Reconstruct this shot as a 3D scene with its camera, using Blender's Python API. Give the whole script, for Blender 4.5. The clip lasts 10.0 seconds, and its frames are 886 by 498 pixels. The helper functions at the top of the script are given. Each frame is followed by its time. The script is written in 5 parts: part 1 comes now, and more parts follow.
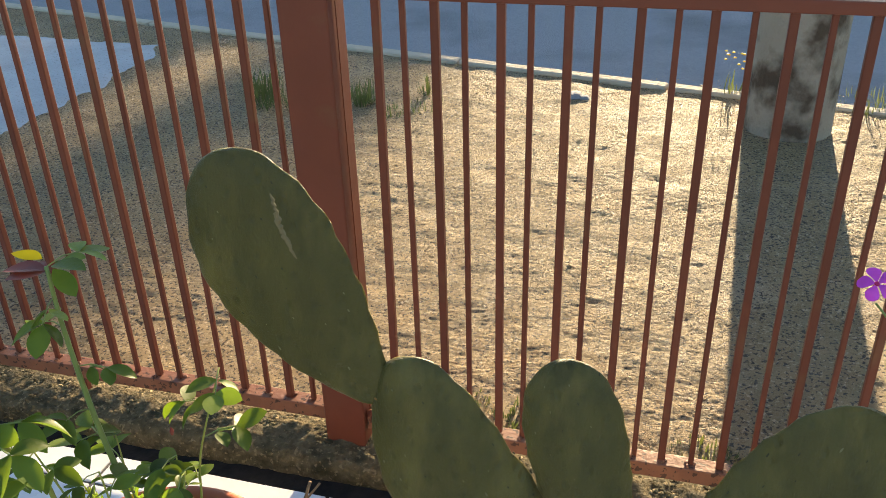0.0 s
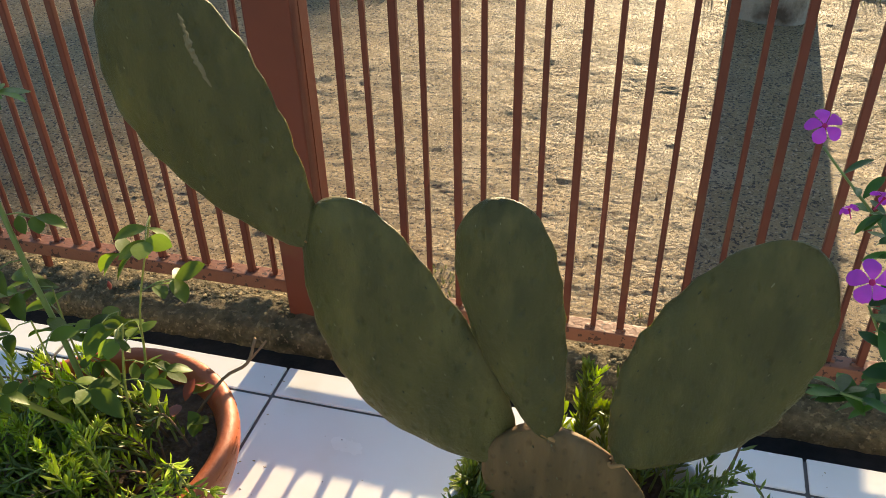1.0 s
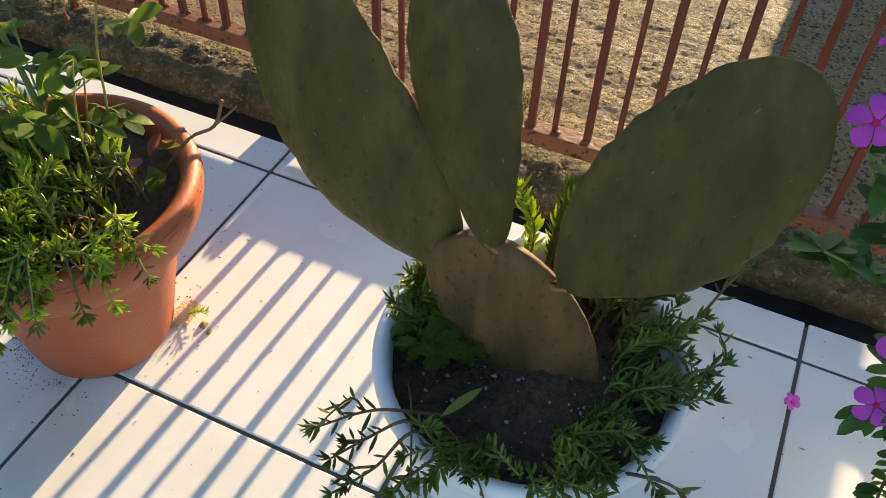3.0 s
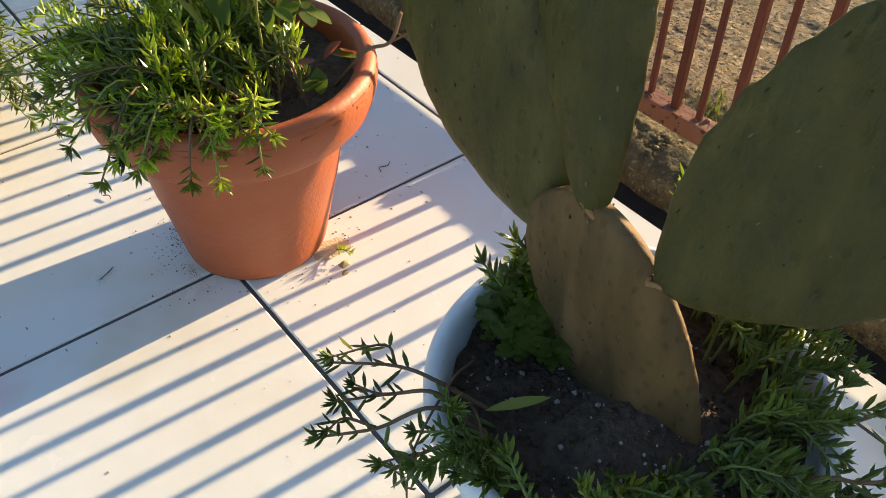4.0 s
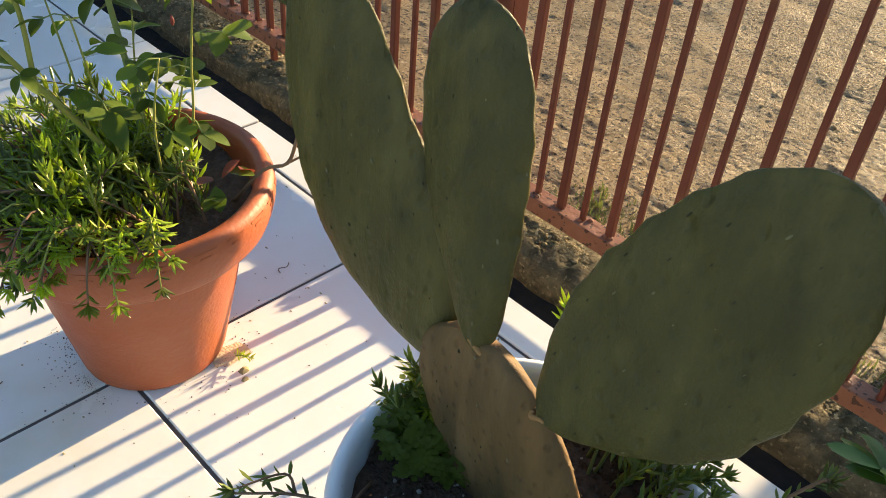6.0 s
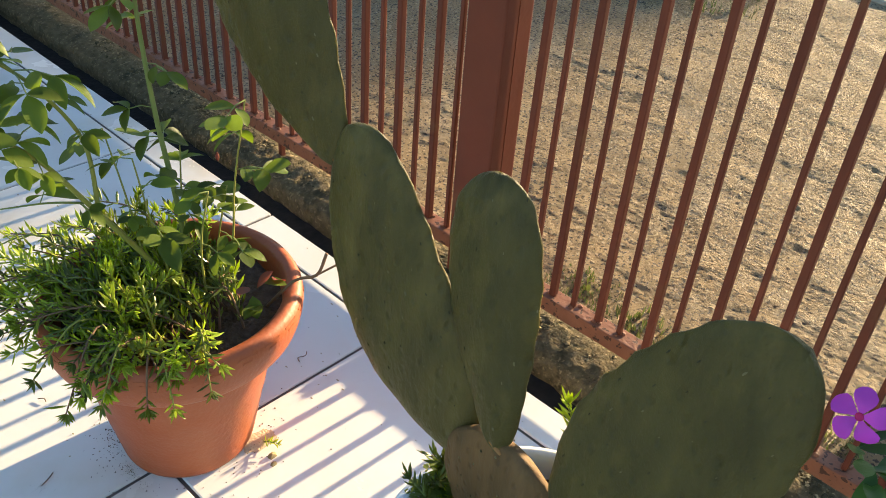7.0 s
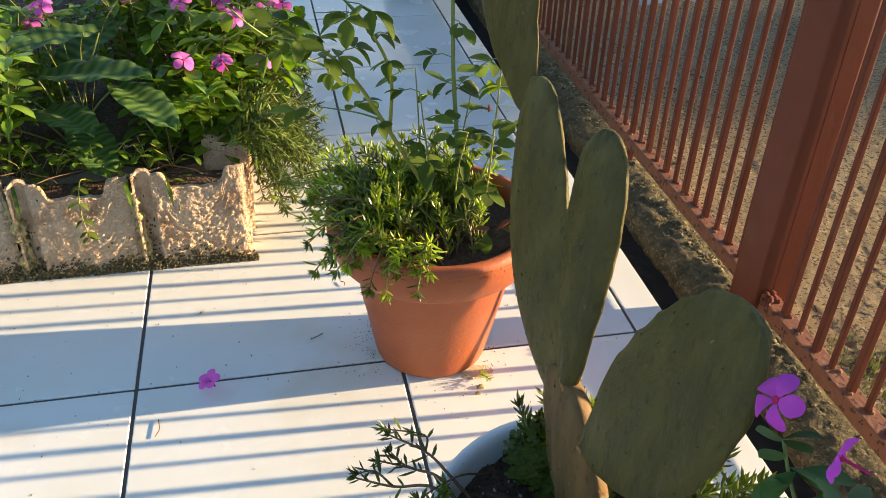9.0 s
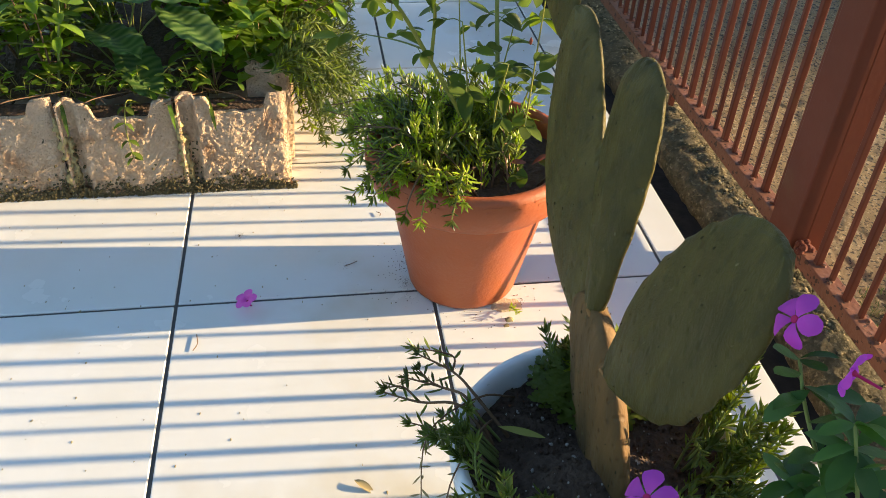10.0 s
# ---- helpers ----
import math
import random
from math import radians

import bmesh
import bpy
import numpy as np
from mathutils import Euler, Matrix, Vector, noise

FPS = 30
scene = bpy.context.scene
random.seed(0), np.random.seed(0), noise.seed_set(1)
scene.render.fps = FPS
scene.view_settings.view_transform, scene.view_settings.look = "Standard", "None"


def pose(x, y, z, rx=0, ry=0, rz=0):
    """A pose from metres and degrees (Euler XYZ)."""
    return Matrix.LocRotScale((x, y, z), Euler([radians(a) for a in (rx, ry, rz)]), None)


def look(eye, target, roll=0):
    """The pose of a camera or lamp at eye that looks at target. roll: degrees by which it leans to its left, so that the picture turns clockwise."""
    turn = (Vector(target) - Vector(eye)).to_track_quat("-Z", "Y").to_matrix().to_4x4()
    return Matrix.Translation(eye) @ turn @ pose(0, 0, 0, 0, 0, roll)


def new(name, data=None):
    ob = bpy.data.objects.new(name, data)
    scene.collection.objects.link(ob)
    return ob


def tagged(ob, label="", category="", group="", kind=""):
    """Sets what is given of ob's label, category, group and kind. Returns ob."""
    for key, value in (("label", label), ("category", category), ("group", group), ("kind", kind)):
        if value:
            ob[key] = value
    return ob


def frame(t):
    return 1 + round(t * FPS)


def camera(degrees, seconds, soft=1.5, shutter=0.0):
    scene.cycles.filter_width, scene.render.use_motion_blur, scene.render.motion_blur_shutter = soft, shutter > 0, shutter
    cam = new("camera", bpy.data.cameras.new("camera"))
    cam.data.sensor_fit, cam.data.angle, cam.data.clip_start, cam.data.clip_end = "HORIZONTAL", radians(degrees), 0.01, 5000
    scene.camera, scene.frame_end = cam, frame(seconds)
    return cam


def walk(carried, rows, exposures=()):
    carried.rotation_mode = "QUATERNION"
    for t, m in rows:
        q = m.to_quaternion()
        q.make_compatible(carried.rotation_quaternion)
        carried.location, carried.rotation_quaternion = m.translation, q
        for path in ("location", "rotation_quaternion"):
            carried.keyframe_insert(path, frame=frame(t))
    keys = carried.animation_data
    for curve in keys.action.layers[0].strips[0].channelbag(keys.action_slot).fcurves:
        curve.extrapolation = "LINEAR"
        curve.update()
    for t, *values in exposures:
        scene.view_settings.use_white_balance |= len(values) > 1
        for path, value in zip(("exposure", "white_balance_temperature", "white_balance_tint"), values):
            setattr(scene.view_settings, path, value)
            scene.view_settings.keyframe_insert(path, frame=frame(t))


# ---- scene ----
cam = camera(55.0, 10.0, 0.85)
EXPOSURE = 1.72
PATH = [
    (0, (0.5424, -0.5264, 1.1269), (0.0443, 1.1636, 0.1805), -1.70),
    (0.5, (0.5659, -0.4912, 1.0833), (0.0535, 1.1621, 0.0813), -1.71),
    (1, (0.5976, -0.5211, 1.0589), (0.1459, 1.0618, -0.0770), -1.47),
    (1.5, (0.6386, -0.5268, 1.0148), (0.1678, 0.9521, -0.2467), -2.96),
    (2, (0.6559, -0.5550, 0.9878), (0.3483, 0.9338, -0.3117), 0.77),
    (2.2, (0.6584, -0.5586, 0.9884), (0.3645, 0.8864, -0.3627), 0.70),
    (3.3, (0.7472, -0.3796, 0.9824), (0.0508, 0.7896, -0.4832), 4.02),
    (3.5, (0.7907, -0.3561, 0.9630), (-0.0421, 0.7445, -0.4845), 4.35),
    (4, (0.8276, -0.2932, 0.8103), (-0.3101, 0.6212, -0.5570), 0.71),
    (4.5, (0.8201, -0.2993, 0.7638), (-0.2120, 0.7981, -0.5518), 5.71),
    (4.8, (0.8109, -0.2890, 0.7642), (-0.1747, 0.8439, -0.5568), 7.25),
    (5, (0.8084, -0.2729, 0.7600), (-0.1952, 0.8385, -0.5657), 6.56),
    (5.2, (0.8218, -0.2654, 0.7649), (-0.1974, 0.8238, -0.5673), 5.21),
    (5.5, (0.8176, -0.2670, 0.7876), (-0.1881, 0.8251, -0.5525), 5.59),
    (5.8, (0.8156, -0.2768, 0.8450), (-0.2138, 0.8527, -0.4452), 5.32),
    (6, (0.8241, -0.2845, 0.8808), (-0.2369, 0.8606, -0.3694), 5.11),
    (6.2, (0.8253, -0.2833, 0.9000), (-0.2356, 0.8458, -0.3647), 4.68),
    (7.3, (0.8655, -0.3846, 1.0475), (-0.2403, 0.8528, -0.0688), 4.28),
    (7.5, (0.8893, -0.3799, 1.0572), (-0.2560, 0.8129, -0.0677), 4.17),
    (8, (0.9831, -0.3005, 1.0394), (-0.4672, 0.5360, -0.0545), 0.34),
    (8.5, (1.0694, -0.2121, 1.0067), (-0.5367, 0.3185, -0.0604), 2.01),
    (9, (1.1219, -0.1859, 1.0046), (-0.4929, 0.1835, -0.1161), 1.99),
    (9.5, (1.1462, -0.1845, 0.9888), (-0.4121, 0.0953, -0.2332), 2.44),
    (10, (1.1531, -0.1905, 0.9956), (-0.4039, 0.0897, -0.2280), 2.98),
]
walk(cam, [(t, look(eye, target, roll)) for t, eye, target, roll in PATH], [(0, EXPOSURE + 0.35), (0.6, EXPOSURE + 0.25), (1.5, EXPOSURE), (3.5, EXPOSURE - 0.05), (5.2, EXPOSURE), (6.2, EXPOSURE + 0.2), (7.5, EXPOSURE + 0.25), (8.5, EXPOSURE + 0.08), (10, EXPOSURE)])

# ---- world, sun ----
SUN_TO = Vector((0.050, 1.0, 0.207)).normalized()
world = bpy.data.worlds.new("sky")
scene.world = world
world.use_nodes = True
wn = world.node_tree.nodes
wn.clear()
w_out, w_bg, w_sky = wn.new("ShaderNodeOutputWorld"), wn.new("ShaderNodeBackground"), wn.new("ShaderNodeTexSky")
w_sky.sky_type, w_sky.sun_disc = "NISHITA", False
w_sky.sun_elevation, w_sky.sun_rotation = radians(11.7), radians(2.9)
w_sky.ozone_density, w_sky.dust_density = 2.2, 0.5
w_bg.inputs["Strength"].default_value = 0.108
world.node_tree.links.new(w_sky.outputs["Color"], w_bg.inputs["Color"])
world.node_tree.links.new(w_bg.outputs["Background"], w_out.inputs["Surface"])
sun = new("sun", bpy.data.lights.new("sun", "SUN"))
sun.data.energy, sun.data.angle, sun.data.color = 5.0, radians(0.55), (1.0, 0.77, 0.46)
sun.matrix_world = look(SUN_TO * 20, (0, 0, 0))


# ---- materials ----
def material(name, base, other=None, scale=20.0, rough=0.6, bump=0.0, bump_scale=80.0, amount=0.5, metal=0.0,
             specks=None, speck_scale=120.0, speck_at=0.68, translucent=0.0, tint=0.0, coat=0.0, stain=None, stain_scale=3.0, stain_at=0.55, sharp=0.5, spec=0.22, stretch=None, flesh=0.0, grain=None, grain_scale=150.0, grain_at=0.58):
    """A procedural surface: base mixed with other by noise, a second scale of stains, specks, relief, and light through leaves."""
    m = bpy.data.materials.new(name)
    m.use_nodes = True
    nt = m.node_tree
    n, l = nt.nodes, nt.links
    b = n["Principled BSDF"]
    geo = n.new("ShaderNodeNewGeometry")

    def noise_fac(sc, lo, hi, detail=6.0):
        t = n.new("ShaderNodeTexNoise")
        t.inputs["Scale"].default_value, t.inputs["Detail"].default_value = sc, detail
        if stretch:
            mp = n.new("ShaderNodeMapping")
            mp.inputs["Scale"].default_value = stretch
            l.new(geo.outputs["Position"], mp.inputs["Vector"])
            l.new(mp.outputs["Vector"], t.inputs["Vector"])
        else:
            l.new(geo.outputs["Position"], t.inputs["Vector"])
        r = n.new("ShaderNodeMapRange")
        r.inputs["From Min"].default_value, r.inputs["From Max"].default_value = lo, hi
        l.new(t.outputs["Fac"], r.inputs["Value"])
        return r.outputs["Result"], t.outputs["Fac"]

    def mixed(fac, a, c):
        x = n.new("ShaderNodeMix")
        x.data_type = "RGBA"
        if fac is not None:
            l.new(fac, x.inputs["Factor"])
        if hasattr(a, "links"):
            l.new(a, x.inputs["A"])
        else:
            x.inputs["A"].default_value = (*a, 1)
        x.inputs["B"].default_value = (*c, 1)
        return x.outputs["Result"]

    color = base
    if other is not None:
        f, _ = noise_fac(scale, 0.5 - 0.5 * sharp, 0.5 + 0.5 * sharp)
        scaled = n.new("ShaderNodeMath")
        scaled.operation = "MULTIPLY"
        l.new(f, scaled.inputs[0])
        scaled.inputs[1].default_value = amount
        color = mixed(scaled.outputs[0], color, other)
    if stain is not None:
        f, _ = noise_fac(stain_scale, stain_at, stain_at + 0.18)
        color = mixed(f, color, stain)
    if specks is not None:
        f, _ = noise_fac(speck_scale, speck_at, speck_at + 0.04, 2.0)
        color = mixed(f, color, specks)
    if grain is not None:
        f, _ = noise_fac(grain_scale, grain_at, grain_at + 0.06, 9.0)
        color = mixed(f, color, grain)
    if tint:
        info, hsv, r = n.new("ShaderNodeObjectInfo"), n.new("ShaderNodeHueSaturation"), n.new("ShaderNodeMapRange")
        r.inputs["To Min"].default_value, r.inputs["To Max"].default_value = 1 - tint, 1 + tint
        l.new(info.outputs["Random"], r.inputs["Value"])
        l.new(r.outputs["Result"], hsv.inputs["Value"])
        if hasattr(color, "links"):
            l.new(color, hsv.inputs["Color"])
        else:
            hsv.inputs["Color"].default_value = (*color, 1)
        color = hsv.outputs["Color"]
    if hasattr(color, "links"):
        l.new(color, b.inputs["Base Color"])
    else:
        b.inputs["Base Color"].default_value = (*color, 1)
    b.inputs["Metallic"].default_value = metal
    if flesh:
        b.inputs["Subsurface Weight"].default_value, b.inputs["Subsurface Scale"].default_value = flesh, 0.008
        b.inputs["Subsurface Radius"].default_value = (1.0, 1.0, 0.25)
    b.inputs["Coat Weight"].default_value = coat
    b.inputs["Coat Roughness"].default_value = 0.12
    b.inputs["Specular IOR Level"].default_value = spec
    rf, _ = noise_fac(scale * 1.7, 0.3, 0.7)
    rr = n.new("ShaderNodeMapRange")
    rr.inputs["To Min"].default_value, rr.inputs["To Max"].default_value = max(rough - 0.08, 0.03), min(rough + 0.08, 1)
    l.new(rf, rr.inputs["Value"])
    l.new(rr.outputs["Result"], b.inputs["Roughness"])
    if bump:
        _, raw = noise_fac(bump_scale, 0, 1, 8.0)
        bp = n.new("ShaderNodeBump")
        bp.inputs["Strength"].default_value, bp.inputs["Distance"].default_value = 1.0, bump
        l.new(raw, bp.inputs["Height"])
        l.new(bp.outputs["Normal"], b.inputs["Normal"])
    if translucent:
        t, x = n.new("ShaderNodeBsdfTranslucent"), n.new("ShaderNodeMixShader")
        x.inputs["Fac"].default_value = translucent
        if hasattr(color, "links"):
            boost = n.new("ShaderNodeHueSaturation")
            boost.inputs["Saturation"].default_value, boost.inputs["Value"].default_value = 1.15, 1.8
            l.new(color, boost.inputs["Color"])
            l.new(boost.outputs["Color"], t.inputs["Color"])
        else:
            t.inputs["Color"].default_value = (*[min(1, c * 1.8) for c in color], 1)
        l.new(b.outputs["BSDF"], x.inputs[1])
        l.new(t.outputs["BSDF"], x.inputs[2])
        l.new(x.outputs["Shader"], n["Material Output"].inputs["Surface"])
    return m


def second_relief(m, scale, distance, stretch):
    """Adds finer, drawn-out relief on top of a material's own."""
    n, l = m.node_tree.nodes, m.node_tree.links
    b = n["Principled BSDF"]
    old = b.inputs["Normal"].links[0].from_socket
    geo, mp, t, bp = n.new("ShaderNodeNewGeometry"), n.new("ShaderNodeMapping"), n.new("ShaderNodeTexNoise"), n.new("ShaderNodeBump")
    mp.inputs["Scale"].default_value = stretch
    t.inputs["Scale"].default_value, t.inputs["Detail"].default_value, t.inputs["Roughness"].default_value = scale, 6.0, 0.65
    bp.inputs["Distance"].default_value = distance
    l.new(geo.outputs["Position"], mp.inputs["Vector"])
    l.new(mp.outputs["Vector"], t.inputs["Vector"])
    l.new(t.outputs["Fac"], bp.inputs["Height"])
    l.new(old, bp.inputs["Normal"])
    l.new(bp.outputs["Normal"], b.inputs["Normal"])


M_TILE = material("white_ceramic", (0.78, 0.77, 0.73), (0.70, 0.66, 0.56), 5.0, 0.22, amount=0.6, specks=(0.2, 0.13, 0.08), speck_scale=160, speck_at=0.77,
                  stain=(0.66, 0.58, 0.43), stain_scale=3.1, stain_at=0.56, bump=0.0004, bump_scale=30, spec=0.5)
M_GROUT = material("dark_grout", (0.105, 0.095, 0.085), (0.17, 0.15, 0.13), 40, 0.9, bump=0.001)
M_CONCRETE = material("mossy_concrete", (0.225, 0.168, 0.086), (0.072, 0.060, 0.027), 60, 0.92, bump=0.02, bump_scale=95, stain=(0.060, 0.055, 0.025), stain_scale=22, stain_at=0.54, sharp=0.25, grain=(0.33, 0.25, 0.13), grain_scale=110, grain_at=0.58)
M_BLACK = material("black_mould", (0.012, 0.011, 0.010), (0.04, 0.035, 0.03), 30, 0.9, bump=0.003)
M_GROUND = material("worn_pavement", (0.48, 0.325, 0.150), (0.27, 0.185, 0.088), 7, 0.72, bump=0.006, bump_scale=80, specks=(0.62, 0.47, 0.27), speck_scale=100, speck_at=0.60,
                    stain=(0.52, 0.40, 0.24), stain_scale=2.1, stain_at=0.54, sharp=0.25, spec=0.35, grain=(0.095, 0.066, 0.038), grain_scale=120, grain_at=0.54)
second_relief(M_GROUND, 105.0, 0.034, (0.55, 1.4, 1.0))
second_relief(M_GROUND, 230.0, 0.024, (0.65, 1.3, 1.0))
second_relief(M_CONCRETE, 170.0, 0.010, (1.0, 1.0, 1.0))
M_CRUMB = material("mossy_grit", (0.16, 0.12, 0.055), (0.045, 0.040, 0.016), 55, 0.9, bump=0.004, bump_scale=200, sharp=0.2, amount=0.9, specks=(0.40, 0.30, 0.15), speck_scale=70, speck_at=0.56)
M_RAMP = material("smooth_concrete", (0.38, 0.375, 0.36), (0.27, 0.262, 0.245), 4, 0.75, bump=0.003, bump_scale=60, stain=(0.27, 0.255, 0.23), stain_scale=1.6, stain_at=0.52, sharp=0.4, spec=0.35, grain=(0.24, 0.23, 0.21), grain_scale=90, grain_at=0.60)
M_KERB = material("kerb_concrete", (0.46, 0.39, 0.28), (0.32, 0.26, 0.18), 16, 0.9, bump=0.008)
M_ROAD = material("asphalt", (0.19, 0.19, 0.195), (0.27, 0.265, 0.26), 60, 0.8, bump=0.008, bump_scale=130, stain=(0.13, 0.13, 0.13), stain_scale=1.2, stain_at=0.5, spec=0.4)
M_RED = material("red_oxide_paint", (0.146, 0.040, 0.021), (0.104, 0.031, 0.017), 14, 0.5, bump=0.0003, bump_scale=120, stain=(0.140, 0.056, 0.026), stain_scale=11, stain_at=0.6, tint=0.10, spec=0.18)
M_RAIL = material("faded_red_paint", (0.25, 0.100, 0.052), (0.15, 0.055, 0.030), 30, 0.6, bump=0.0016, bump_scale=120, specks=(0.075, 0.034, 0.020), speck_scale=90, speck_at=0.60)
M_TERRA = material("terracotta", (0.37, 0.092, 0.029), (0.30, 0.074, 0.025), 10, 0.5, bump=0.0008, bump_scale=150, stain=(0.38, 0.15, 0.075), stain_scale=5, stain_at=0.62, spec=0.4)
M_WHITEPOT = material("white_pot_paint", (0.78, 0.77, 0.76), (0.66, 0.62, 0.60), 12, 0.4, bump=0.0008, bump_scale=60, specks=(0.3, 0.26, 0.2), speck_scale=90, speck_at=0.74)
M_SOIL = material("dark_soil", (0.080, 0.050, 0.034), (0.160, 0.106, 0.072), 110, 0.95, bump=0.008, bump_scale=150, sharp=0.3)
M_PERLITE = material("perlite", (0.42, 0.37, 0.31), (0.24, 0.20, 0.17), 160, 0.85)
# mottled streaks: colour stands in for the shading of the skin's upright creases
M_PAD = material("cactus_skin", (0.094, 0.0730, 0.0172), (0.055, 0.0443, 0.0110), 34, 0.46, bump=0.009, bump_scale=30, stain=(0.128, 0.097, 0.025), stain_scale=26, stain_at=0.52, spec=0.2, sharp=0.4, amount=0.9, flesh=0.3, stretch=(1.0, 1.0, 0.38))
second_relief(M_PAD, 70.0, 0.0022, (1.0, 1.0, 0.45))
second_relief(M_PAD, 380.0, 0.0006, (1.0, 1.0, 1.0))
def skin_pits(m, spacing, dark):
    """Soft areole dimples, their shading mixed in as dark colour, with a slight swelling round each, as on a cactus
    joint.
    """
    n, l = m.node_tree.nodes, m.node_tree.links
    b = n["Principled BSDF"]
    geo, mp, vo = n.new("ShaderNodeNewGeometry"), n.new("ShaderNodeMapping"), n.new("ShaderNodeTexVoronoi")
    sp, cb = n.new("ShaderNodeSeparateXYZ"), n.new("ShaderNodeCombineXYZ")
    mp.inputs["Scale"].default_value = (1.0, 0.62, 1.0)
    vo.voronoi_dimensions = "2D"
    vo.inputs["Scale"].default_value, vo.inputs["Randomness"].default_value = 1 / spacing, 0.8
    l.new(geo.outputs["Position"], sp.inputs["Vector"])
    l.new(sp.outputs["X"], cb.inputs["X"])
    l.new(sp.outputs["Z"], cb.inputs["Y"])
    l.new(cb.outputs["Vector"], mp.inputs["Vector"])
    l.new(mp.outputs["Vector"], vo.inputs["Vector"])
    r, x = n.new("ShaderNodeMapRange"), n.new("ShaderNodeMix")
    r.inputs["From Min"].default_value, r.inputs["From Max"].default_value = 0.03, 0.19
    r.inputs["To Min"].default_value, r.inputs["To Max"].default_value = 0.22, 0.0
    l.new(vo.outputs["Distance"], r.inputs["Value"])
    x.data_type = "RGBA"
    src = b.inputs["Base Color"].links[0].from_socket
    l.new(r.outputs["Result"], x.inputs["Factor"])
    l.new(src, x.inputs["A"])
    x.inputs["B"].default_value = (*dark, 1)
    l.new(x.outputs["Result"], b.inputs["Base Color"])
    bp = n.new("ShaderNodeBump")
    bp.inputs["Distance"].default_value = -0.0065
    l.new(r.outputs["Result"], bp.inputs["Height"])
    l.new(b.inputs["Normal"].links[0].from_socket, bp.inputs["Normal"])
    l.new(bp.outputs["Normal"], b.inputs["Normal"])


skin_pits(M_PAD, 0.021, (0.036, 0.032, 0.011))
second_relief(M_PAD, 95.0, 0.0025, (1.0, 1.0, 0.6))
M_PADBASE = material("corky_cactus_skin", (0.172, 0.092, 0.033), (0.072, 0.046, 0.018), 20, 0.75, bump=0.004, bump_scale=55, stain=(0.215, 0.125, 0.052), stain_scale=14, stain_at=0.56, stretch=(1.6, 1.6, 0.35), sharp=0.3, amount=0.9, flesh=0.1)
skin_pits(M_PADBASE, 0.016, (0.045, 0.026, 0.011))
M_CORK = material("orange_cork", (0.34, 0.17, 0.06), (0.20, 0.10, 0.04), 60, 0.85, bump=0.002, bump_scale=120)
M_AREOLE = material("areole", (0.052, 0.043, 0.018), (0.035, 0.03, 0.015), 90, 0.8)
M_AREOLE_PALE = material("pale_areole", (0.20, 0.17, 0.085), (0.12, 0.10, 0.05), 90, 0.8)
M_SCAR = material("cactus_scar", (0.19, 0.135, 0.065), (0.11, 0.085, 0.035), 60, 0.85, bump=0.001)
M_NEEDLE = material("moss_rose_leaf", (0.36, 0.41, 0.050), (0.20, 0.26, 0.032), 40, 0.34, translucent=0.5, tint=0.4, spec=0.5)
M_NEEDLE_DARK = material("rosemary_green_leaf", (0.155, 0.190, 0.034), (0.092, 0.127, 0.025), 40, 0.36, translucent=0.42, tint=0.4, spec=0.45)
M_ROSELEAF = material("rose_leaf", (0.112, 0.152, 0.025), (0.058, 0.092, 0.017), 40, 0.42, translucent=0.42, tint=0.4, bump=0.0005, bump_scale=220, spec=0.18)
M_REDLEAF = material("red_young_leaf", (0.22, 0.06, 0.045), (0.15, 0.08, 0.04), 40, 0.45, translucent=0.3)
M_YELLOWLEAF = material("yellow_leaf", (0.62, 0.42, 0.04), (0.5, 0.36, 0.05), 40, 0.5, translucent=0.4)
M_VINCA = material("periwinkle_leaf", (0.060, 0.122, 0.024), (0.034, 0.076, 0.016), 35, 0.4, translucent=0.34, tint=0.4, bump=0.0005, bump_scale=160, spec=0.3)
# lighter, yellower copy of M_VINCA: sunlight on the bed leaves put into the colour
M_VINCA_SUNNY = material("sunlit_painted_leaf", (0.170, 0.255, 0.031), (0.068, 0.135, 0.020), 35, 0.32, translucent=0.45, tint=0.5, bump=0.0005, bump_scale=160, spec=0.45)
M_STEM = material("green_stem", (0.20, 0.24, 0.065), (0.15, 0.16, 0.05), 30, 0.5)
M_YSTEM = material("yellow_green_stem", (0.30, 0.28, 0.055), (0.20, 0.21, 0.045), 30, 0.5)
M_BROWNSTEM = material("brown_stem", (0.16, 0.09, 0.05), (0.24, 0.15, 0.08), 40, 0.8)
M_PETAL = material("magenta_petal", (0.46, 0.085, 0.46), (0.38, 0.06, 0.38), 50, 0.5, translucent=0.35, tint=0.12)
M_PETALPINK = material("pink_petal", (0.66, 0.16, 0.50), (0.58, 0.11, 0.40), 50, 0.5, translucent=0.35, tint=0.12)
M_EYE = material("flower_eye", (0.40, 0.015, 0.09))
M_BLOCK = material("painted_clay_block", (0.84, 0.60, 0.40), (0.70, 0.44, 0.26), 24, 0.85, bump=0.012, bump_scale=150, stain=(0.40, 0.185, 0.075), stain_scale=11, stain_at=0.55, sharp=0.2, specks=(0.16, 0.12, 0.06), speck_scale=60, speck_at=0.70)
second_relief(M_BLOCK, 340.0, 0.006, (1.0, 1.0, 1.0))
M_MORTAR = material("yellow_mortar", (0.50, 0.38, 0.17), (0.34, 0.25, 0.11), 40, 0.9, bump=0.012, bump_scale=90)
M_DIRTFOOT = material("mossy_dirt", (0.105, 0.080, 0.036), (0.20, 0.15, 0.070), 60, 0.95, bump=0.01, tint=0.0)
